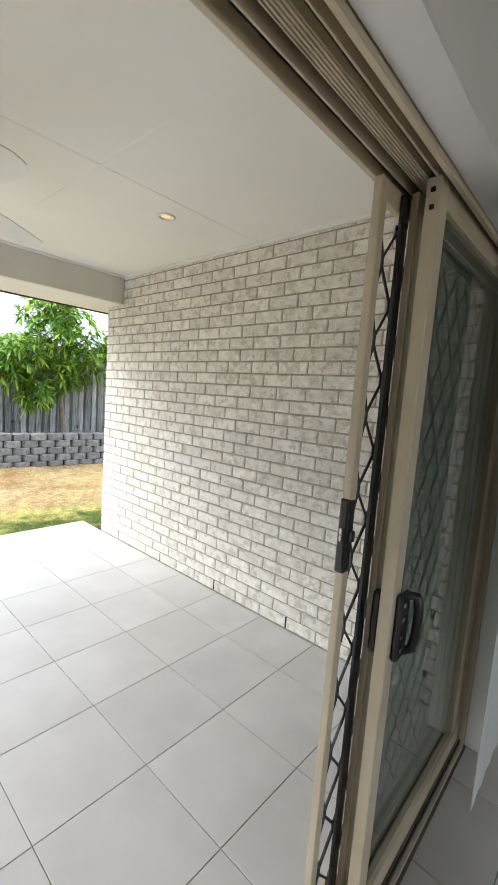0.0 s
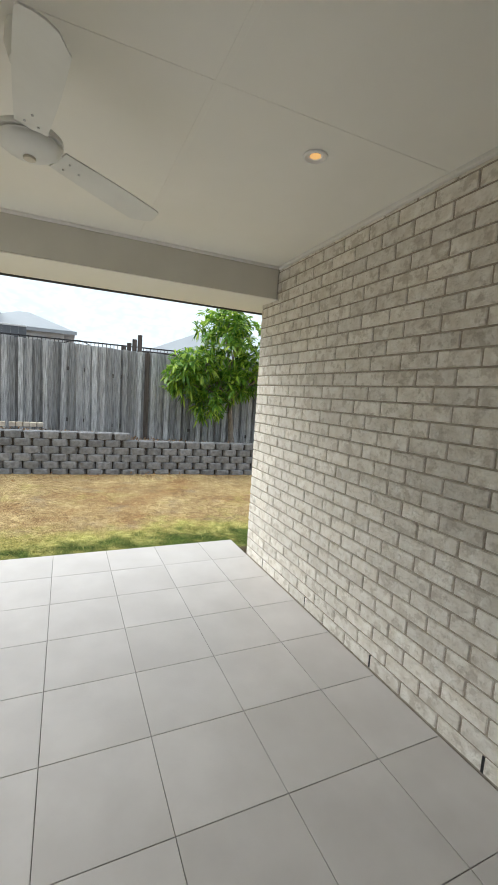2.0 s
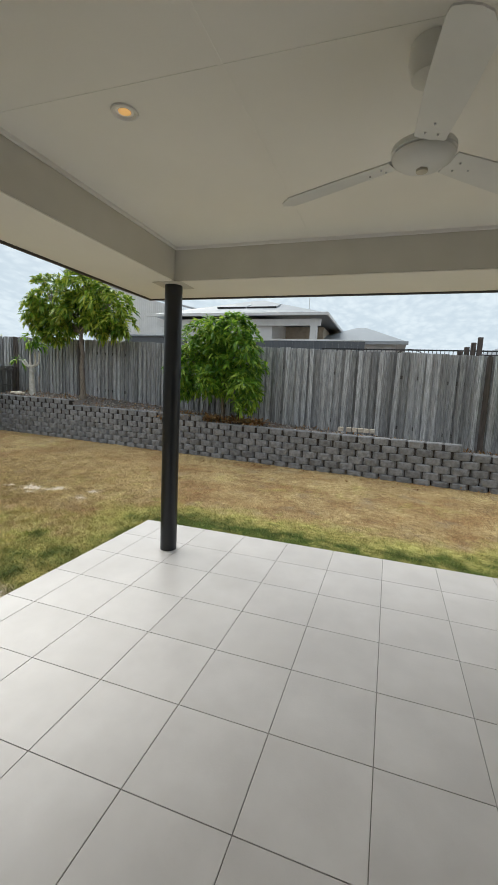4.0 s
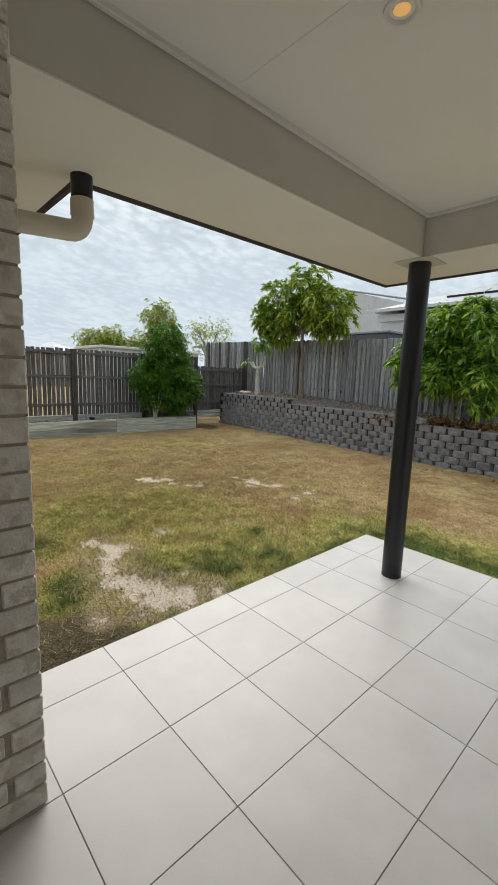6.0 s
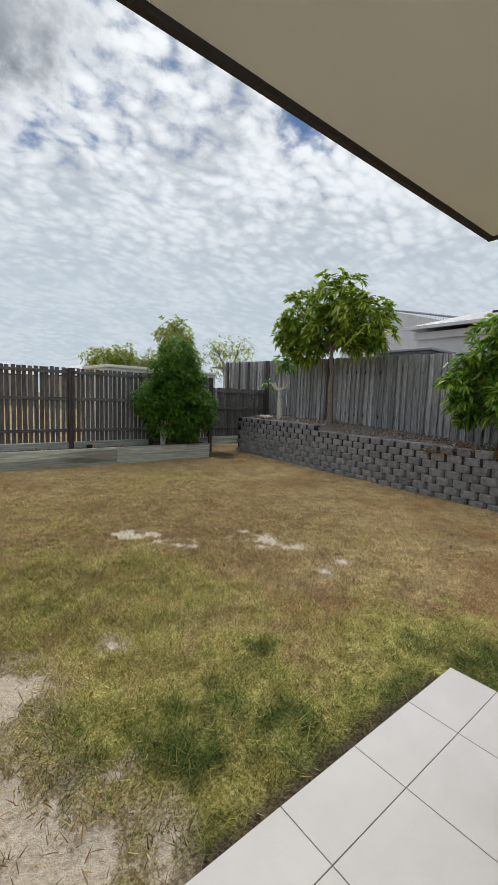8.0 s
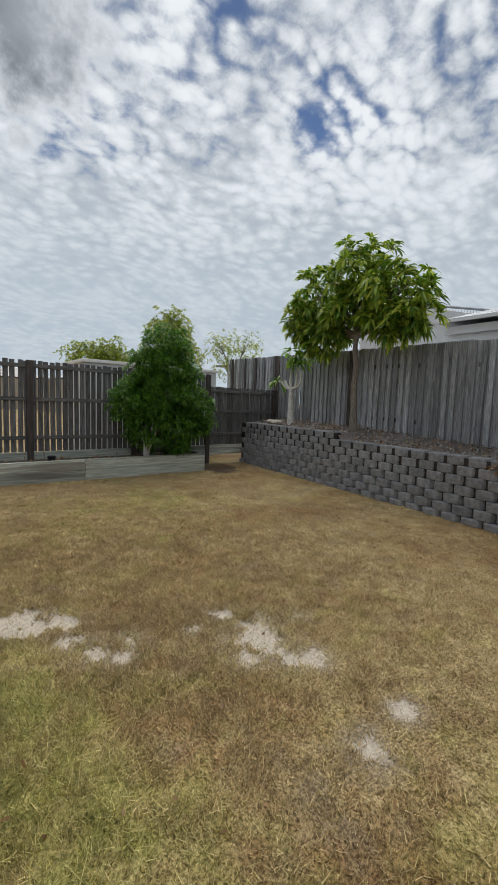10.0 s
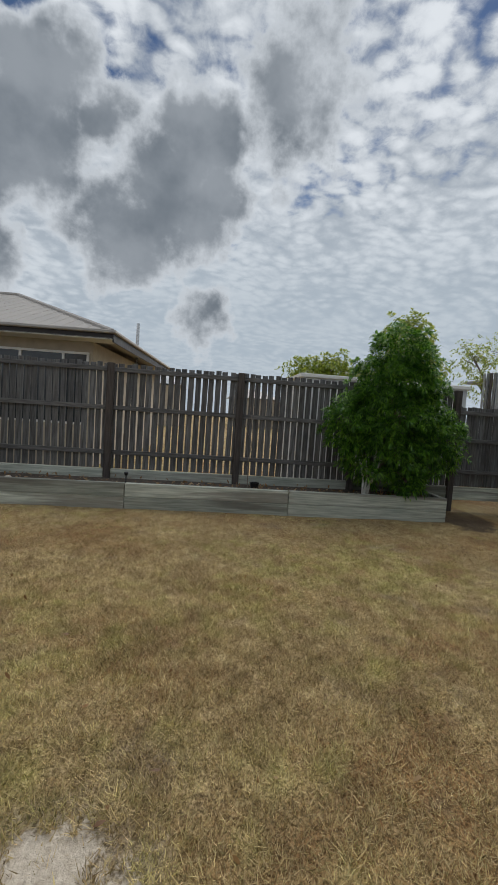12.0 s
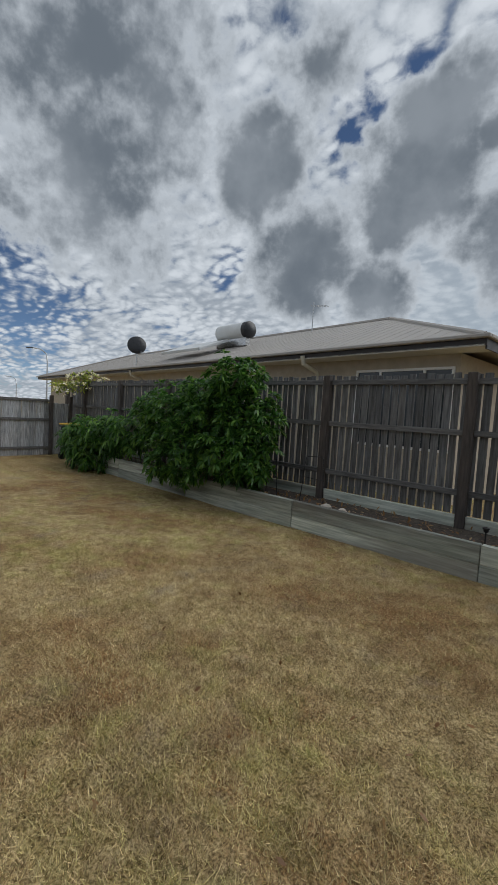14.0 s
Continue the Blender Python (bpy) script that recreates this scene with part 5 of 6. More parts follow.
tree("garden_shrub", "olive green neighbour shrub behind the side fence", "shrub", (-5.4, -15.2, -0.1), (-5.4, -15.2, 1.8), 0.06,
     [(-5.3, -15.2, 2.6, 0.75, 0.5, 0.45, 330), (-5.9, -15.2, 2.75, 0.5, 0.5, 0.4, 200), (-6.5, -15.2, 2.5, 0.6, 0.5, 0.35, 180)], 13, (0.10, 0.028), M_LEAFPALE, M_BARK, 110, 0.4, 0.9, 0.3)
tree("garden_tree", "thin wispy olive tree behind the fence corner", "tree", (-10.2, -15.0, -0.1), (-10.2, -15.0, 1.9), 0.06,
     [(-9.6, -15.0, 3.3, 0.7, 0.5, 0.65, 170), (-10.6, -15.0, 3.4, 0.8, 0.5, 0.7, 170), (-10.9, -15.0, 2.8, 0.8, 0.5, 0.5, 90), (-9.8, -15.0, 2.6, 0.8, 0.5, 0.5, 90)], 10, (0.09, 0.02), M_LEAFPALE, M_BARK, 111, 0.3, 0.9, 0.2, 9)
fl = tree("flowering_shrub", "shrub with cream flowers hanging over the end fence", "shrub", (9.2, -11.9, 0.0), (9.2, -11.85, 1.5), 0.04,
          [(9.1, -11.6, 2.1, 0.35, 0.55, 0.3, 70), (9.1, -11.0, 1.85, 0.3, 0.4, 0.2, 35)], 9, (0.10, 0.035), M_LEAFPALE, M_BARK, 112, 0.4, 0.9, 0.3)
part("flowers", leaf_cloud("flowers", [(-0.25, 0.3, 2.1, 0.3, 0.65, 0.32, 34), (-0.25, 0.9, 1.82, 0.2, 0.4, 0.18, 14)], 9, 0.07, 0.045, 0.2, M_FLOWER, 113, 1.0, 0.6), None, fl, "cream blossoms")

# ---------------------------------------------------------------- small yard things
def wheelie_bin(loc):
    b = thing("wheelie_bin", loc, "dark green wheelie bin with yellow lid by the end fence", "bin", rz=15)
    bm = bmesh.new()
    low = [bm.verts.new(p) for p in ((-0.2, -0.23, 0.06), (0.2, -0.23, 0.06), (0.2, 0.2, 0.06), (-0.2, 0.2, 0.06))]
    top = [bm.verts.new(p) for p in ((-0.27, -0.32, 0.92), (0.27, -0.32, 0.92), (0.27, 0.28, 0.92), (-0.27, 0.28, 0.92))]
    for k in range(4):
        bm.faces.new((low[k], low[(k + 1) % 4], top[(k + 1) % 4], top[k]))
    bm.faces.new(low[::-1])
    bm.faces.new(top)
    bmesh.ops.bevel(bm, geom=list(bm.edges), offset=0.02, segments=2, affect="EDGES")
    part("body", bm, M_GREENBIN, b)
    part("lid", box(-0.29, 0.29, -0.35, 0.32, 0.922, 0.975, 0.02), M_YELLOW, b, "yellow lid")
    part("handle", tube([(-0.2, 0.36, 0.90), (0.2, 0.36, 0.90)], 0.016, 8), M_GREENBIN, b)
    for s in (-0.22, 0.22):
        part("wheel", revolve([(0, -0.025), (0.1, -0.025), (0.1, 0.025), (0, 0.025)], 20, m=pose(s, 0.25, 0.1, 0, 90, 0)), M_BLACK, b)


wheelie_bin((8.55, -11.15, LAWN))


def solar_stake(loc):
    s = thing("solar_light", loc, "small black solar garden stake light in the bed", "garden light")
    part("stake", tube([(0, 0, -0.05), (0, 0, 0.14)], 0.008, 8), M_BLACK, s)
    part("head", revolve([(0, 0.14), (0.022, 0.14), (0.03, 0.17), (0.036, 0.175), (0.036, 0.185), (0, 0.2)], 16), M_BLACK, s, sm=True)


solar_stake((-1.48, -11.08, 0.21))


def wire_frame(loc, rz, lean):
    s = thing("wire_trellis", loc, "thin dark wire plant support stuck in the bed", "trellis", "wire trellises", rz=rz)
    part("hoop", tube([(-0.17, 0, -0.05), (-0.12 + lean, 0, 0.66), (-0.1 + lean, 0, 0.68), (0.12 + lean, 0, 0.67), (0.14 + lean, 0, 0.65), (0.2, 0.02, -0.05)], 0.006, 6), M_BLACK, s)
    part("crossbar", tube([(-0.13, 0.0, 0.35), (0.17, 0.0, 0.37)], 0.004, 6), M_BLACK, s)


wire_frame((0.75, -11.15, 0.21), 10, 0.0)
wire_frame((1.55, -11.2, 0.21), -25, 0.05)
sap = thing("sapling", (-3.38, -11.35, 0.2), "bare leafless sapling standing in the bed", "sapling")
part("stem", tube([(0, 0, -0.05), (0.02, 0, 0.4), (-0.03, 0.02, 0.85), (0.05, 0, 1.35)], [0.010, 0.008, 0.006, 0.003], 8), M_BARK, sap)
for a, b in (((0.02, 0, 0.45), (-0.14, 0.03, 0.75)), ((-0.02, 0.01, 0.75), (0.12, 0.0, 1.05)), ((0.0, 0.0, 0.3), (0.16, 0.05, 0.5))):
    part("twig", tube([a, tuple((p + q) / 2 + 0.01 for p, q in zip(a, b)), b], [0.004, 0.003, 0.002], 6), M_BARK, sap)
pot = thing("plant_pot", (-3.47, -11.2, 0.20), "small black plastic plant pot lying in the bed", "plant pot")
part("shell", revolve([(0, 0), (0.055, 0), (0.072, 0.11), (0.078, 0.11), (0.078, 0.122), (0.068, 0.122), (0.052, 0.02), (0, 0.02)], 20), M_BLACK, pot, sm=True)


def rock(name, loc, size, label, mat, seed, cat="stone", group=""):
    bm = bmesh.new()
    bmesh.ops.create_icosphere(bm, subdivisions=2, radius=1.0)
    for v in bm.verts:
        k = 1 + 0.25 * noise.noise(v.co * 1.6 + Vector((seed, 0, 0)))
        v.co = Vector((v.co.x * size[0], v.co.y * size[1], v.co.z * size[2])) * k
    return tagged(part(name, bm, mat, m=pose(*loc)), label, cat, group)


rock("stone", (0.42, -11.0, 0.24), (0.09, 0.07, 0.05), "pale rough stone on the bed soil", M_STONE, 1)
rock("stone", (0.2, -11.05, 0.23), (0.06, 0.05, 0.04), "small pale stone on the bed soil", M_STONE, 2)
rock("stone", (-8.35, -10.5, 1.0), (0.12, 0.16, 0.06), "flat pale stone at the tree foot", M_STONE, 3)
rock("stone", (-8.4, -10.8, 1.0), (0.1, 0.12, 0.05), "flat pale stone at the tree foot", M_STONE, 4)
pv = mesh_of("paver", box(-0.055, 0.055, -0.05, 0.05, 0, 0.085, 0.008), M_STONE)
rs_ = random.Random(9)
for k in range(6):
    tagged(part("paver", pv, None, m=pose(-7.47, -0.92 + 0.115 * k + (0.0 if k else -0.05), 0.70, 0, 0, rs_.uniform(-8, 8))), "cream paver standing on the gravel bed", "paver", "row of pavers")


def litter(name, n, area, z, c, label, seed, length=0.05, ratio=0.35):
    rs = np.random.RandomState(seed)
    lobes = [(x, y, z(x, y), 0.02, 0.02, 0.004, 1) for x, y in zip(rs.uniform(area[0], area[1], n), rs.uniform(area[2], area[3], n))]
    me = leaf_cloud(name, lobes, 1, length, length * ratio, 0.2, c, seed, 1.2, 0.2)
    tagged(new(name, me), label, "leaf litter", "", "stuff")


M_DRYLEAF = leaf_mat("dry_leaf", (0.16, 0.08, 0.035), (0.30, 0.16, 0.06), (0.45, 0.33, 0.18))
litter("fallen_leaves", 700, (-7.95, -7.35, -5.2, -2.7), lambda x, y: 0.74, M_DRYLEAF, "brown fallen leaves under the mango tree", 61, 0.13)
litter("fallen_leaves", 420, (-6.9, 0.5, -10.4, -3.0), lambda x, y: LAWN + 0.02, M_DRYLEAF, "scattered dry leaves on the lawn", 62, 0.045)
litter("fallen_leaves", 260, (-6.9, -6.1, -4.0, 3.5), lambda x, y: LAWN + 0.015, M_DRYLEAF, "dry leaves along the block wall foot", 63, 0.06)
litter("twigs", 900, (-0.9, 0.5, -4.6, -2.55), lambda x, y: LAWN + 0.012, M_DRYLEAF, "dry grass stalks and twigs on bare soil", 64, 0.07, 0.07)
litter("bed_litter", 900, (-6.3, 6.0, -11.5, -10.85), lambda x, y: 0.225, M_DRYLEAF, "dry mulch and leaves on the bed", 65, 0.08)


def bed_z(x, y):
    top = BASE + BH * next(n for a, b, n in STEPS if y <= b and (y >= a or n == 8))
    u = (bw_x(y) - 0.10 - x) / 2.6
    return top - 0.05 + (bed_height(y) - top + 0.06) * min(1, u * 2.2) + (float(fbm(x, y, 4.0)) - 0.5) * 0.05


def bed_cover(name, n, size, ratio, mat, label, seed):
    rs = random.Random(seed)
    lobes = []
    for k in range(n):
        y = rs.uniform(-11.4, 4.4)
        x = bw_x(y) - rs.uniform(0.18, 1.25)
        lobes.append((x, y, bed_z(x, y) + 0.008, 0.01, 0.01, 0.004, 1))
    me = leaf_cloud(name, lobes, 1, size, size * ratio, 0.15, mat, seed, 1.2, 0.2)
    tagged(new(name, me), label, "mulch", "", "stuff")


M_CHIP = leaf_mat("stone_chip", (0.09, 0.08, 0.075), (0.24, 0.22, 0.21), (0.50, 0.47, 0.44))
bed_cover("gravel_chips", 7000, 0.045, 0.7, M_CHIP, "loose grey gravel chips on the raised bed", 71)
bed_cover("bark_mulch", 1600, 0.09, 0.25, M_DRYLEAF, "dry bark and leaves on the raised bed", 72)


# ---------------------------------------------------------------- neighbouring houses and distance
def hip_roof(L, D, z, rise, over=0.0, thick=0.16, hip=None):
    bm = bmesh.new()
    h = D / 2 if hip is None else hip
    e = [bm.verts.new(p) for p in ((0, 0, z), (L, 0, z), (L, -D, z), (0, -D, z))]
    r = [bm.verts.new((h, -D / 2, z + rise)), bm.verts.new((L - h, -D / 2, z + rise))]
    bm.faces.new((e[0], e[1], r[1], r[0]))
    bm.faces.new((e[1], e[2], r[1]))
    bm.faces.new((e[2], e[3], r[0], r[1]))
    bm.faces.new((e[3], e[0], r[0]))
    bm.faces.new(e[::-1])
    return bm


def window(parent, x0, x1, y, z0, z1, mat=M_ALU, bars=(0.5,)):
    fr = bmesh.new()
    for a, b, c, d in ((x0, x1, z0, z0 + 0.05), (x0, x1, z1 - 0.05, z1), (x0, x0 + 0.05, z0 + 0.05, z1 - 0.05), (x1 - 0.05, x1, z0 + 0.05, z1 - 0.05)):
        add_box(fr, a, b, y - 0.03, y + 0.03, c, d)
    for f in bars:
        add_box(fr, x0 + (x1 - x0) * f - 0.025, x0 + (x1 - x0) * f + 0.025, y - 0.028, y + 0.028, z0 + 0.05, z1 - 0.05)
    w = part("window", fr, mat, parent)
    part("pane", box(x0 + 0.05, x1 - 0.05, y - 0.012, y - 0.006, z0 + 0.05, z1 - 0.05), M_WINDOW, w, "dark glass")


def north_house():
    h = thing("house", (-0.575, -13.84, -0.1), "single-storey beige brick house with tan metal hip roof", "house", rz=-4.8)
    L, D, Z = 26.0, 8.5, 3.05
    part("wall", box(0.6, L - 0.6, -D + 0.6, -0.62, 0, Z - 0.17), M_FARWALL, h)
    roof = part("roof", hip_roof(L, D, Z, 1.62), M_ROOFTAN, h, "tan ribbed metal roof")
    ribs = bmesh.new()
    for k in range(int(L / 0.28)):
        x = 0.3 + k * 0.28
        run = min(D / 2, x, L - x)
        add_box(ribs, -0.005, 0.005, -math.hypot(run, run * 0.381), 0, 0.0, 0.006, 0, pose(x, 0, Z, -20.86, 0, 0))
    part("ribs", ribs, M_ROOFTAN, roof)
    r0, r1 = (D / 2, -D / 2, Z + 1.63), (L - D / 2, -D / 2, Z + 1.63)
    for a, b in ((r0, r1), ((0, 0, Z), r0), ((L, 0, Z), r1), ((0, -D, Z), r0)):
        part("ridge_cap", tube([a, b], 0.06, 6), M_ROOFTAN, roof)
    g = bmesh.new()
    add_box(g, -0.1, L + 0.1, 0, 0.10, Z - 0.05, Z + 0.02, 0.015)
    add_box(g, -0.1, 0.0, -D, 0, Z - 0.05, Z + 0.02, 0.015)
    part("gutter", g, M_ROOFTAN, h, "tan metal gutter")
    part("soffit", box(0, L, -0.64, 0, Z - 0.17, Z - 0.14), M_BEAM, h)
    part("fascia", box(-0.03, L, -0.03, 0.0, Z - 0.16, Z - 0.02), M_GUTTER, h, "dark fascia")
    part("fascia", box(-0.03, 0.0, -D, -0.03, Z - 0.22, Z - 0.02), M_GUTTER, h, "dark fascia")
    window(h, 0.68, 2.82, -0.61, 1.0, 2.64, M_WHITE, (0.27, 0.72))
    part("curtain", box(2.28, 2.76, -0.66, -0.65, 1.05, 2.58), M_CURTAIN, h, "pale curtain in the window")
    for x0, x1, z0, z1 in ((6.0, 7.2, 1.2, 2.4), (10.5, 11.6, 1.2, 2.4), (15.0, 16.8, 1.0, 2.4), (20, 21.2, 1.2, 2.4)):
        window(h, x0, x1, -0.61, z0, z1)
    for x in (3.9, 12.9):
        part("downpipe", tube([(x, 0.05, Z - 0.1), (x, 0.0, Z - 0.28), (x - 0.02, -0.45, Z - 0.42), (x - 0.02, -0.55, Z - 0.55), (x - 0.02, -0.55, 0)], 0.05, 10), M_PVC, h, "cream downpipe", sm=True)
    # things on the roof
    hw = thing("solar_water_heater", (8.2, -16.9, 4.05), "grey roof-top solar water tank above flat collector", "water heater", rz=-4.8)
    part("tank", revolve([(0, -0.95), (0.2, -0.95), (0.29, -0.88), (0.29, 0.7), (0.295, 0.72)], 28, m=pose(0.45, 0, 0.33, 0, 90, 0)), M_FARWHITE, hw, sm=True)
    part("end_cap", revolve([(0.296, -0.2), (0.29, -0.02), (0.2, 0.05), (0, 0.06)], 28, m=pose(-0.5, 0, 0.33, 0, -90, 0)), M_BLACK, hw, "black end cap", sm=True)
    part("collector", box(0.4, 3.0, 0.25, 1.6, -0.03, 0.06, 0.01), M_FARWHITE, hw, "pale flat collector", m=pose(0, 0, 0.07, -20.86, 0, 0))
    part("bracket", box(-0.4, 1.3, -0.1, 0.1, -0.22, 0.1), M_STEEL, hw)
    d = thing("satellite_dish", (12.3, -15.15, 3.15), "black mesh satellite dish on roof bracket", "satellite dish", rz=-4.8)
    part("reflector", revolve([(0, 0.06), (0.15, 0.045), (0.28, 0.01), (0.37, -0.04), (0.36, -0.05), (0.27, 0.0), (0.14, 0.035), (0, 0.05)], 28, m=pose(0, 0, 0.75, 75, 0, 245)), M_BLACK, d, sm=True)
    part("mast", tube([(0, 0.0, 0.7), (0, -0.02, 0.3), (0.02, 0, -0.05)], 0.022, 8), M_STEEL, d)
    for s in (-0.35, 0.35):
        part("stay", tube([(0, 0, 0.35), (s, -0.25, -0.02 + 0.1)], 0.012, 6), M_STEEL, d)
    part("feed_arm", tube([(0, 0, 0.5), (-0.35, -0.3, 0.42), (-0.85, -0.35, 0.38)], 0.012, 6), M_STEEL, d)
    a = thing("tv_antenna", (5.6, -17.6, 4.35), "thin roof television antenna", "antenna")
    part("mast", tube([(0, 0, -0.1), (0, 0, 0.85)], 0.018, 8), M_STEEL, a)
    part("boom", tube([(-0.55, 0, 0.66), (0.08, 0, 0.74)], 0.010, 6), M_STEEL, a)
    for k in range(5):
        part("element", tube([(-0.5 + k * 0.13, -0.16, 0.67 + k * 0.014), (-0.5 + k * 0.13, 0.16, 0.67 + k * 0.014)], 0.006, 6), M_STEEL, a)
    fl_ = thing("flue", (-0.4, -18.2, 2.6), "slim grey roof flue pipe", "flue")
    part("pipe", tube([(0, 0, 0), (0, 0, 1.4)], 0.05, 10), M_STEEL, fl_)


north_house()


def west_house():
    h = thing("house", (-17.5, -12.0, 1.6), "raised pale house with light grey hip roof and open patio", "house", rz=90)
    L, D, Z = 9.0, 9.0, 3.27
    part("roof", hip_roof(L, D, Z, 1.5, hip=4.3), M_ROOFGREY, h, "light grey metal roof").matrix_basis = pose(0, 0, 0) @ Matrix.Diagonal((1, -1, 1, 1)) @ pose(0, 0, 0)
    part("wall", box(0.5, L - 2.6, 0.55, D - 0.6, -0.7, Z - 0.16), M_FARWHITE, h)
    part("back_wall", box(L - 2.6, L - 0.6, 3.2, D - 0.6, -0.7, Z - 0.16), M_FARWALL, h)
    part("fascia", box(-0.05, L + 0.05, -0.08, 0.0, Z - 0.11, Z + 0.03, 0.01), M_FARWHITE, h, "pale fascia and gutter")
    part("fascia", box(L, L + 0.08, 0.0, D, Z - 0.11, Z + 0.03, 0.01), M_FARWHITE, h, "pale fascia and gutter")
    part("beam", box(0.4, L - 0.3, 0.35, 0.55, Z - 0.5, Z - 0.2), M_FARWHITE, h)
    part("column", box(L - 0.75, L - 0.45, 0.3, 0.6, -0.7, Z - 0.2), M_FARWHITE, h)
    window(h, L - 5.2, L - 3.8, 0.53, 1.2, 2.5, M_FARWHITE)
    pan = mesh_of("solar_panel", box(-0.75, 0.75, 0.0, 1.0, 0.02, 0.07), M_ROOFGREY)
    edge = mesh_of("panel_frame", box(-0.77, 0.77, -0.03, 0.0, 0.0, 0.09), M_BLACK)
    for x in (3.9, 5.5):
        p = part("solar_collector", pan, None, h, "pale roof collector", m=pose(x, 1.6, Z + 0.53, 18.4, 0, 0))
        part("panel_frame", edge, None, p)
    a = part("antenna", tube([(7.3, 4.6, Z + 0.9), (7.3, 4.6, Z + 2.4)], 0.02, 6), M_STEEL, h)
    part("boom", tube([(6.7, 4.6, Z + 2.2), (7.4, 4.6, Z + 2.25)], 0.012, 6), M_STEEL, a)
    h2 = thing("house", (-20.5, -4.4, 1.45), "lower wing with light grey hip roof", "house", rz=90)
    part("roof", hip_roof(4.9, 7.0, 2.55, 1.15, hip=2.2), M_ROOFGREY, h2).matrix_basis = Matrix.Diagonal((1, -1, 1, 1))
    part("wall", box(0.5, 4.4, 0.5, 6.5, -0.6, 2.5), M_FARWHITE, h2)
    part("fascia", box(-0.05, 4.95, -0.08, 0.0, 2.4, 2.57, 0.01), M_ROOFGREY, h2)
    h3 = thing("house", (-19.0, 3.4, 0.95), "distant house with grey hip roof behind the fence", "house", rz=90)
    part("roof", hip_roof(9.0, 8.0, 2.35, 1.8), M_ROOFGREY, h3).matrix_basis = Matrix.Diagonal((1, -1, 1, 1))
    part("wall", box(0.5, 8.5, 0.5, 7.5, 0, 2.3), M_FARWALL, h3)
    part("fascia", box(-0.05, 9.05, -0.08, 0.0, 2.15, 2.37, 0.01), M_GUTTER, h3)
    s = thing("shed", (-22.0, -19.0, 0.9), "tall pale corrugated shed with sloping parapet", "shed", rz=90)
    part("wall", prism([(0, 0), (8.8, 0), (8.8, 4.2), (7.4, 4.8), (2.9, 6.1), (0, 6.9)], 0, 6.0), M_FARWHITE, s).matrix_basis = Matrix.Diagonal((1, 1, 1, 1))
    part("capping", tube([(8.8, -0.03, 4.75), (2.9, -0.03, 6.13), (0, -0.03, 6.93)], 0.06, 6), M_ROOFGREY, s)
    ribs = bmesh.new()
    for k in range(60):
        x = 0.1 + k * 0.145
        add_box(ribs, x - 0.012, x + 0.012, -0.012, 0.0, 0, 4.7 + (8.8 - x) * 0.22)
    part("ribs", ribs, M_FARWHITE, s)
    lean = thing("house", (-17.0, -13.4, 1.0), "low house corner with pale flat fascia", "house")
    part("wall", box(-4, 0, -0.2, 3.0, -0.1, 2.3), M_FARWHITE, lean)
    part("fascia", box(-4.2, 0.25, -0.45, 3.2, 2.3, 2.46, 0.02), M_ROOFGREY, lean)
    sh2 = thing("garden_shed", (-13.5, -9.6, 1.0), "dark grey steel garden shed behind the fence", "shed")
    part("body", box(-1.6, 0, -0.9, 1.1, 0, 2.3, 0.01), M_COLORBOND, sh2)
    part("roof", box(-1.7, 0.08, -1.0, 1.2, 2.3, 2.38, 0.01), M_ROOFGREY, sh2)
    cb = thing("steel_fence", (-12.0, -5.6, 1.0), "slate grey steel sheet fence with pale capping", "fence")
    sheet = mesh_of("sheet", prism([(0, 0), (0.19, 0), (0.19, 2.02), (0, 2.02)], -0.012, 0.012), M_COLORBOND)
    rib = mesh_of("sheet_rib", box(0.08, 0.11, 0.012, 0.03, 0, 2.02), M_COLORBOND)
    for k in range(24):
        p = part("sheet", sheet, None, cb, m=pose(0, k * 0.195, 0, 0, 0, 90) @ pose(0, 0, 0, 0, 0, 180) @ pose(-0.19, 0, 0))
        part("sheet_rib", rib, None, p)
    part("capping", box(-0.03, 0.04, 0, 4.68, 2.02, 2.07, 0.006), M_FARWHITE, cb, "pale capping rail")
    pf = thing("pool_fence", (-11.0, -2.0, 1.0), "black tubular metal pool fence", "fence")
    bar = mesh_of("bar", box(-0.008, 0.008, -0.008, 0.008, -0.05, 1.72), M_BLACK)
    for k in range(52):
        part("bar", bar, None, pf, m=pose(0, k * 0.1, 0))
    for z in (0.5, 1.68):
        part("rail", box(-0.018, 0.018, -0.05, 5.2, z, z + 0.035), M_BLACK, pf)
    pf2 = thing("pool_fence", (-12.0, -10.5, 1.0), "black tubular metal pool fence", "fence")
    for k in range(50):
        part("bar", bar, None, pf2, m=pose(0, k * 0.1, 0))
    for z in (0.5, 1.68):
        part("rail", box(-0.018, 0.018, -0.05, 5.0, z, z + 0.035), M_BLACK, pf2)
    for k, (y, z) in enumerate(((1.35, 2.52), (1.5, 2.64), (1.64, 2.74), (1.78, 2.85), (1.92, 2.98))):
        tagged(part("timber_post", box(-0.05, 0.05, -0.055, 0.055, 0.6, z, 0.004), M_POST, m=pose(-10.5, y, 0)), "weathered timber post rising behind the fence", "post", "stepped timber posts")
    tr = thing("chair_hoop", (-13.0, 0.4, 1.0), "dark curved metal hoop above the fence", "hoop")
    part("hoop", tube([(0, -0.45 + 0.9 * k / 10, 1.75 + 0.16 * math.sin(math.pi * k / 10)) for k in range(11)], 0.015, 6), M_BLACK, tr)
    for s in (-0.45, 0.45):
        part("leg", tube([(0, s, 0), (0, s, 1.76)], 0.015, 6), M_BLACK, tr)


west_house()
terr = bmesh.new()
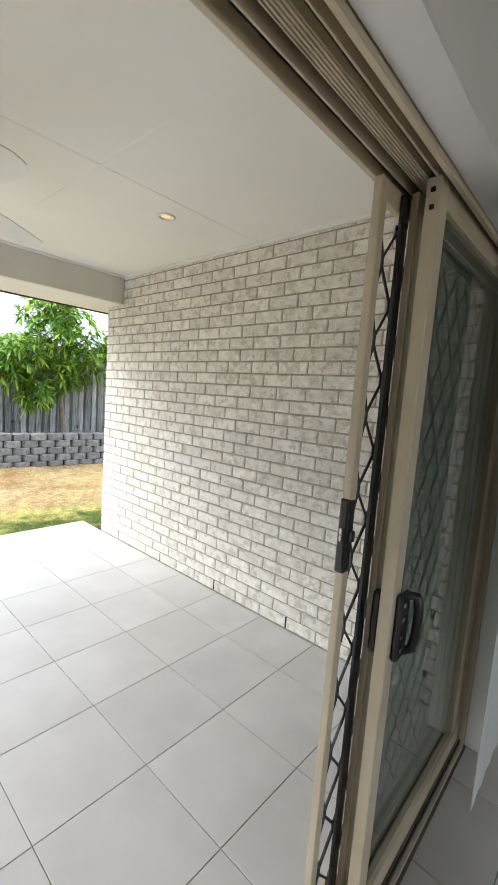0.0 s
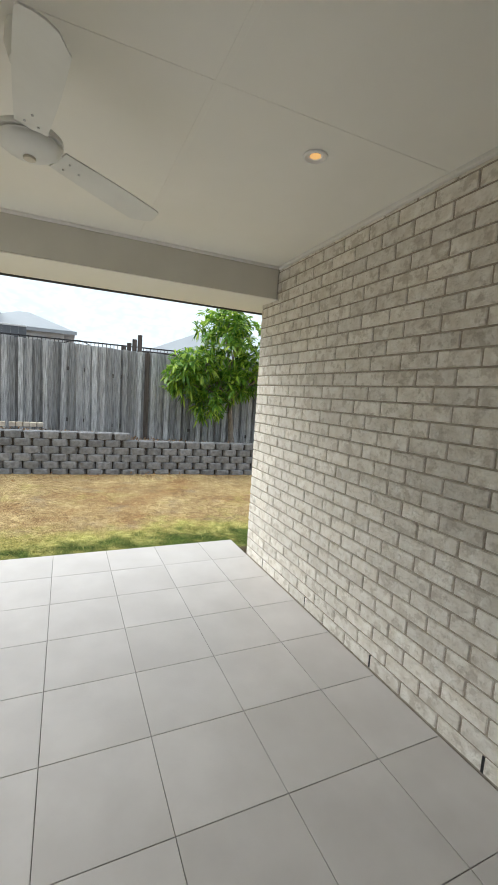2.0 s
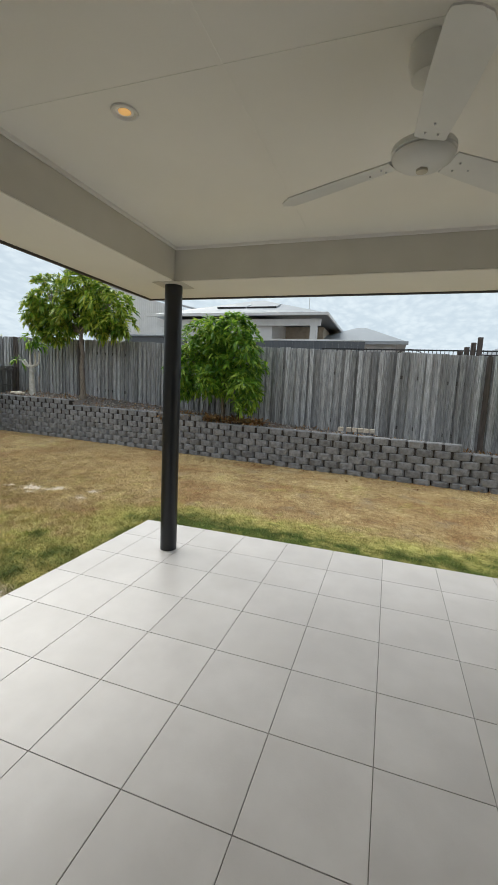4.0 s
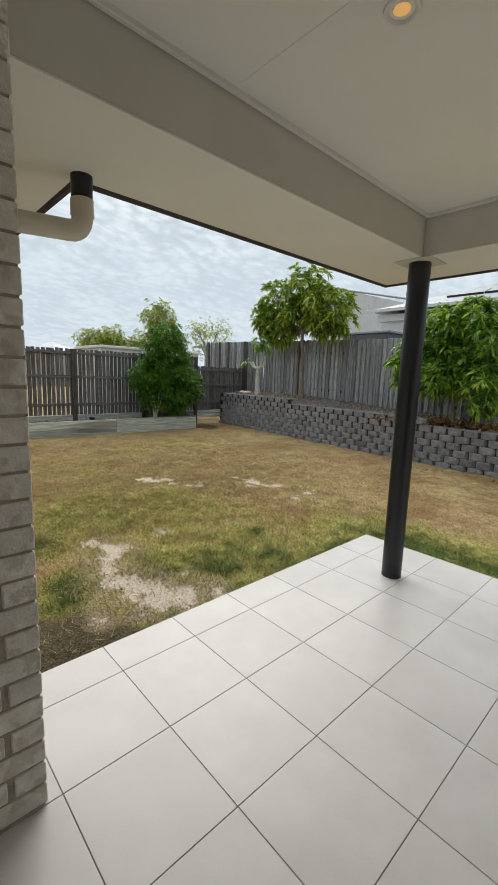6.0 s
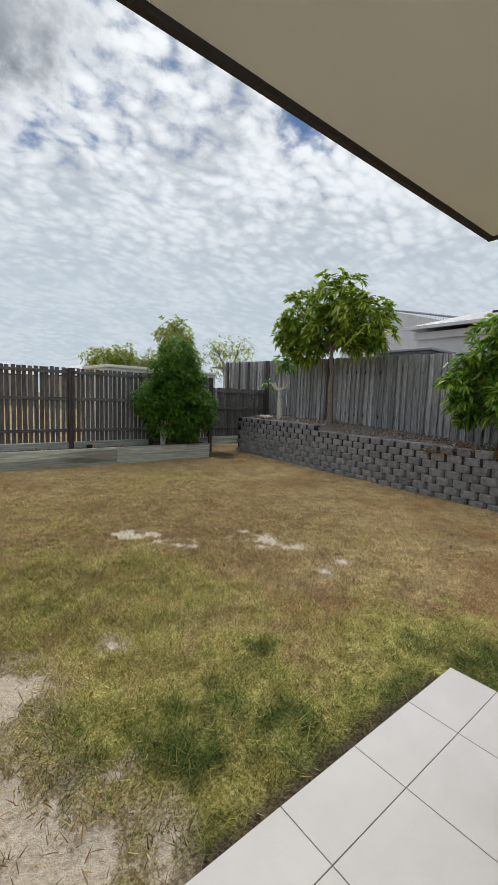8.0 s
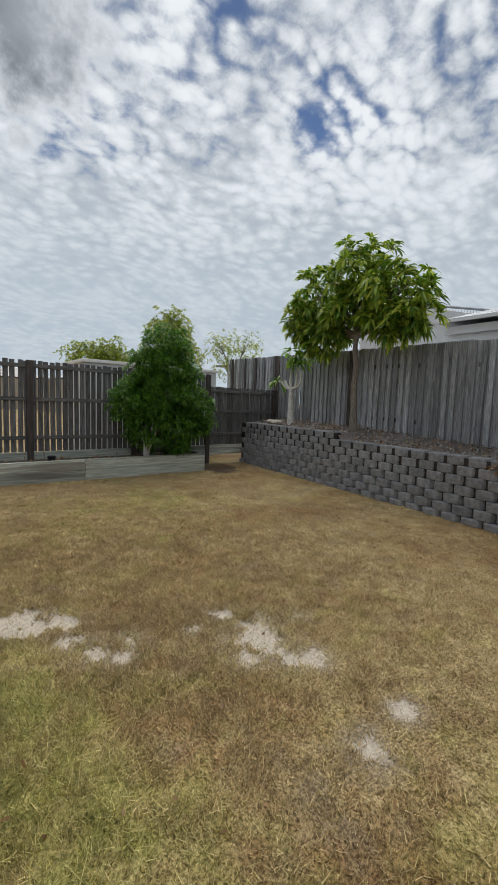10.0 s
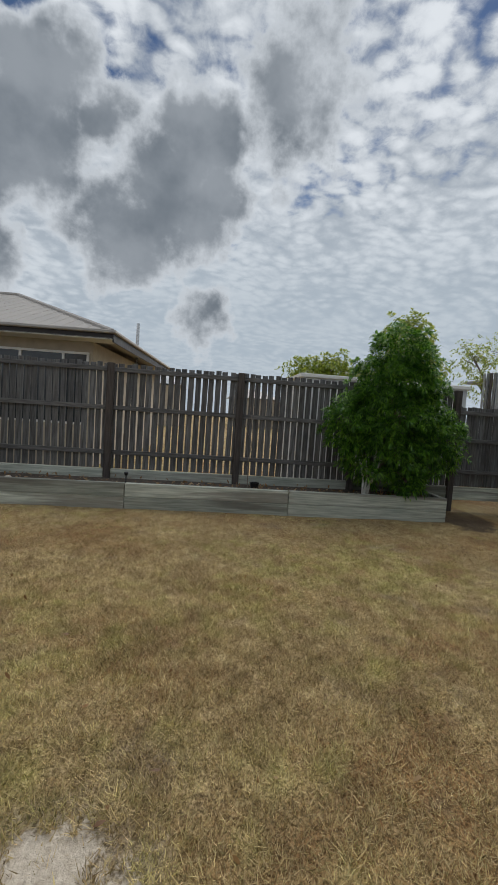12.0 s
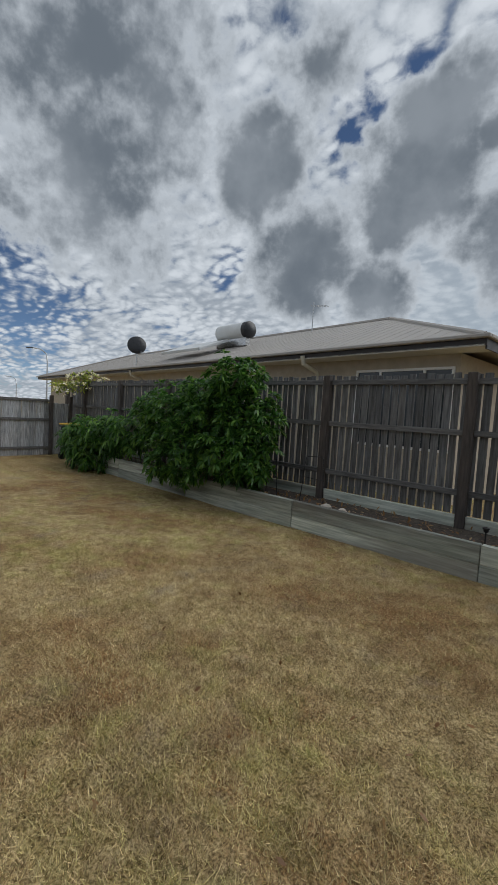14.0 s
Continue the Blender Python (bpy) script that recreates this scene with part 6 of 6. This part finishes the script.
add_box(terr, -70, -9.75, -12.0, 30, -0.5, 0.97)
add_box(terr, -70, -14.5, -60, -12.0, -0.5, 0.97)
structure("ground_terrace", terr, M_GRAVEL, "raised ground of the neighbouring yards", "ground")


def far_things():
    s = thing("garden_shed", (-8.3, -13.2, -0.1), "low cream steel shed behind the side fence", "shed")
    part("body", box(0, 3.7, -2.0, 0, 0, 2.36, 0.01), M_FARWHITE, s)
    part("capping", box(-0.05, 3.75, -2.05, 0.05, 2.36, 2.44, 0.01), M_CEIL, s)
    pg = thing("pergola", (-13.2, -14.0, 0.2), "grey timber pergola roof beyond the corner", "pergola")
    for x in (0, 2.4):
        for y in (0, -2.0):
            part("post", box(x - 0.05, x + 0.05, y - 0.05, y + 0.05, -0.3, 2.55), M_POST, pg)
    part("roof", box(-0.4, 2.9, -2.4, 0.4, 2.55, 2.62, 0.01), M_ROOFGREY, pg)
    for k, (x, y, w, z) in enumerate(((-14.5, -45, 7, 3.3), (-8.5, -52, 6, 3.4), (1.0, -40, 3.6, 3.6), (-30, -60, 12, 3.6), (14, -55, 12, 3.4), (-22, -48, 8, 3.3))):
        h = thing("house", (x - w / 2, y, -0.1), "distant single-storey house with pale hip roof", "house", "distant houses")
        part("wall", box(0.4, w - 0.4, -7.5, -0.4, 0, z - 0.1), M_FARWALL, h)
        part("roof", hip_roof(w, 8, z, 1.3, hip=min(w / 2 - 0.2, 3.2)), M_ROOFTAN if k % 2 else M_ROOFGREY, h)
    for x, y, H in ((43.0, -23.1, 6.9), (85.6, -33.2, 5.8)):
        l = thing("street_lamp", (x, y, -0.1), "tall grey street lamp with curved arm", "street lamp", "street lamps")
        part("pole", tube([(0, 0, 0), (0, 0, H - 1.2), (0.1, 0.1, H - 0.4), (0.5, 0.5, H), (1.0, 1.1, H + 0.1)], [0.09, 0.07, 0.06, 0.05, 0.05], 8), M_STEEL, l)
        part("lamp_head", box(-0.35, 0.35, -0.12, 0.12, -0.06, 0.06, 0.03), M_COLORBOND, l, m=pose(1.2, 1.35, H + 0.1, 0, 0, 45))


far_things()


# ---------------------------------------------------------------- many small pieces: fences, blocks, bricks, tiles
back_fence()
side_fence()
block_wall()


def brick_wall():
    body = box(WALL_END + 0.006, DOOR_X + 0.3, WALL_Y + 0.007, WALL_Y + 0.235, -0.2, CEIL + 0.02)
    w = structure("wall_brick", body, M_MORTAR, "cream face-brick wall with raked joints", "brick wall")
    def mk(L, mat=M_BRICK):
        return mesh_of("brick", box(-L / 2, L / 2, 0, 0.10, 0, 0.076, 0.004), mat)
    full, half = mk(0.23), mk(0.11)
    end_me = mesh_of("brick", box(0, 0.10, -0.115, 0.115, 0, 0.076, 0.004), M_BRICK)
    rs = random.Random(2)
    rest_v, rest_f = [], []
    for c in range(31):
        z = COURSE0 + 0.086 * c
        if z + 0.01 > CEIL:
            break
        x = WALL_END
        first = half if c % 2 == 0 else full
        while x < DOOR_X + 0.28:
            me = first if x == WALL_END else full
            L = 0.11 if me is half else 0.23
            m = pose(x + L / 2, WALL_Y + rs.uniform(-0.0015, 0.0015), z, rs.uniform(-0.4, 0.4), rs.uniform(-0.15, 0.15), rs.uniform(-0.3, 0.3))
            if -1.95 < x < 0.45 and c < 30:
                part("brick", me, None, w, m=m)
            else:
                o = len(rest_v)
                rest_v += [tuple(m @ v.co) for v in me.vertices]
                rest_f += [tuple(o + i for i in p.vertices) for p in me.polygons]
            x += L + 0.01
        m = pose(WALL_END + 0.0005, WALL_Y + 0.2, z)
        if c % 2 == 0:
            o = len(rest_v)
            rest_v += [tuple(m @ v.co) for v in end_me.vertices]
            rest_f += [tuple(o + i for i in p.vertices) for p in end_me.polygons]
    tagged(part("other_bricks", soup("other_bricks", rest_v, rest_f, M_BRICK2), None, w), kind="stuff")
    hole = mesh_of("weep_hole", box(-0.006, 0.006, -0.002, 0.01, 0, 0.074), M_BLACK)
    for k in range(4):
        part("weep_hole", hole, None, w, "open dark weep hole", m=pose(WALL_END + 0.115 + 0.24 * (1 + 3 * k), WALL_Y + 0.004, COURSE0 + 0.001))


COURSE0 = 0.008
brick_wall()


def side_wall():
    body = bmesh.new()
    add_box(body, SIDE_X + 0.007, SIDE_X + 0.22, -5.2, SIDE_Y - 0.007, -0.2, SOFFIT + 0.25)
    add_box(body, SIDE_X + 0.221, DOOR_X + 0.1, SIDE_Y - 0.22, SIDE_Y - 0.007, -0.2, CEIL + 0.02)
    w = structure("wall_side", body, M_MORTAR, "cream face-brick house wall and corner", "brick wall")
    sa = mesh_of("brick", box(0, 0.10, -0.115, 0.115, 0, 0.076, 0.004), M_BRICK)
    sb = mesh_of("brick", box(-0.115, 0.115, -0.10, 0, 0, 0.076, 0.004), M_BRICK)
    for c in range(31):
        z = COURSE0 + 0.086 * c
        off = 0.0 if c % 2 else 0.12
        for k in range(3):
            part("brick", sa, None, w, m=pose(SIDE_X, SIDE_Y - 0.115 - off - k * 0.24 + (0.0), z))
        for k in range(3):
            part("brick", sb, None, w, m=pose(SIDE_X + 0.115 + (0.12 if c % 2 else 0.0) + k * 0.24, SIDE_Y, z))


side_wall()


def tiles(parent, xs, ys, th, mat):
    cache = {}
    for a, b in zip(xs, xs[1:]):
        for c, d in zip(ys, ys[1:]):
            key = (round(b - a, 4), round(d - c, 4))
            if key not in cache:
                cache[key] = mesh_of("tile", box(-(b - a) / 2 + 0.0016, (b - a) / 2 - 0.0016, -(d - c) / 2 + 0.0016, (d - c) / 2 - 0.0016, -th, 0, 0.0012), mat)
            part("tile", cache[key], None, parent, m=pose((a + b) / 2, (c + d) / 2, 0))


tiles(patio, [-2.71] + [-2.25 + 0.45 * k for k in range(8)] + [DOOR_X - 0.012], [-2.50] + [-2.25 + 0.45 * k for k in range(9)] + [WALL_Y], 0.012, M_TILE)
room_floor = bpy.data.objects["floor_room"]
tiles(room_floor, [RX - 0.07] + [RX + 0.16 + 0.45 * k for k in range(6)], [-1.8 + 0.45 * k for k in range(9)], 0.012, M_TILE)
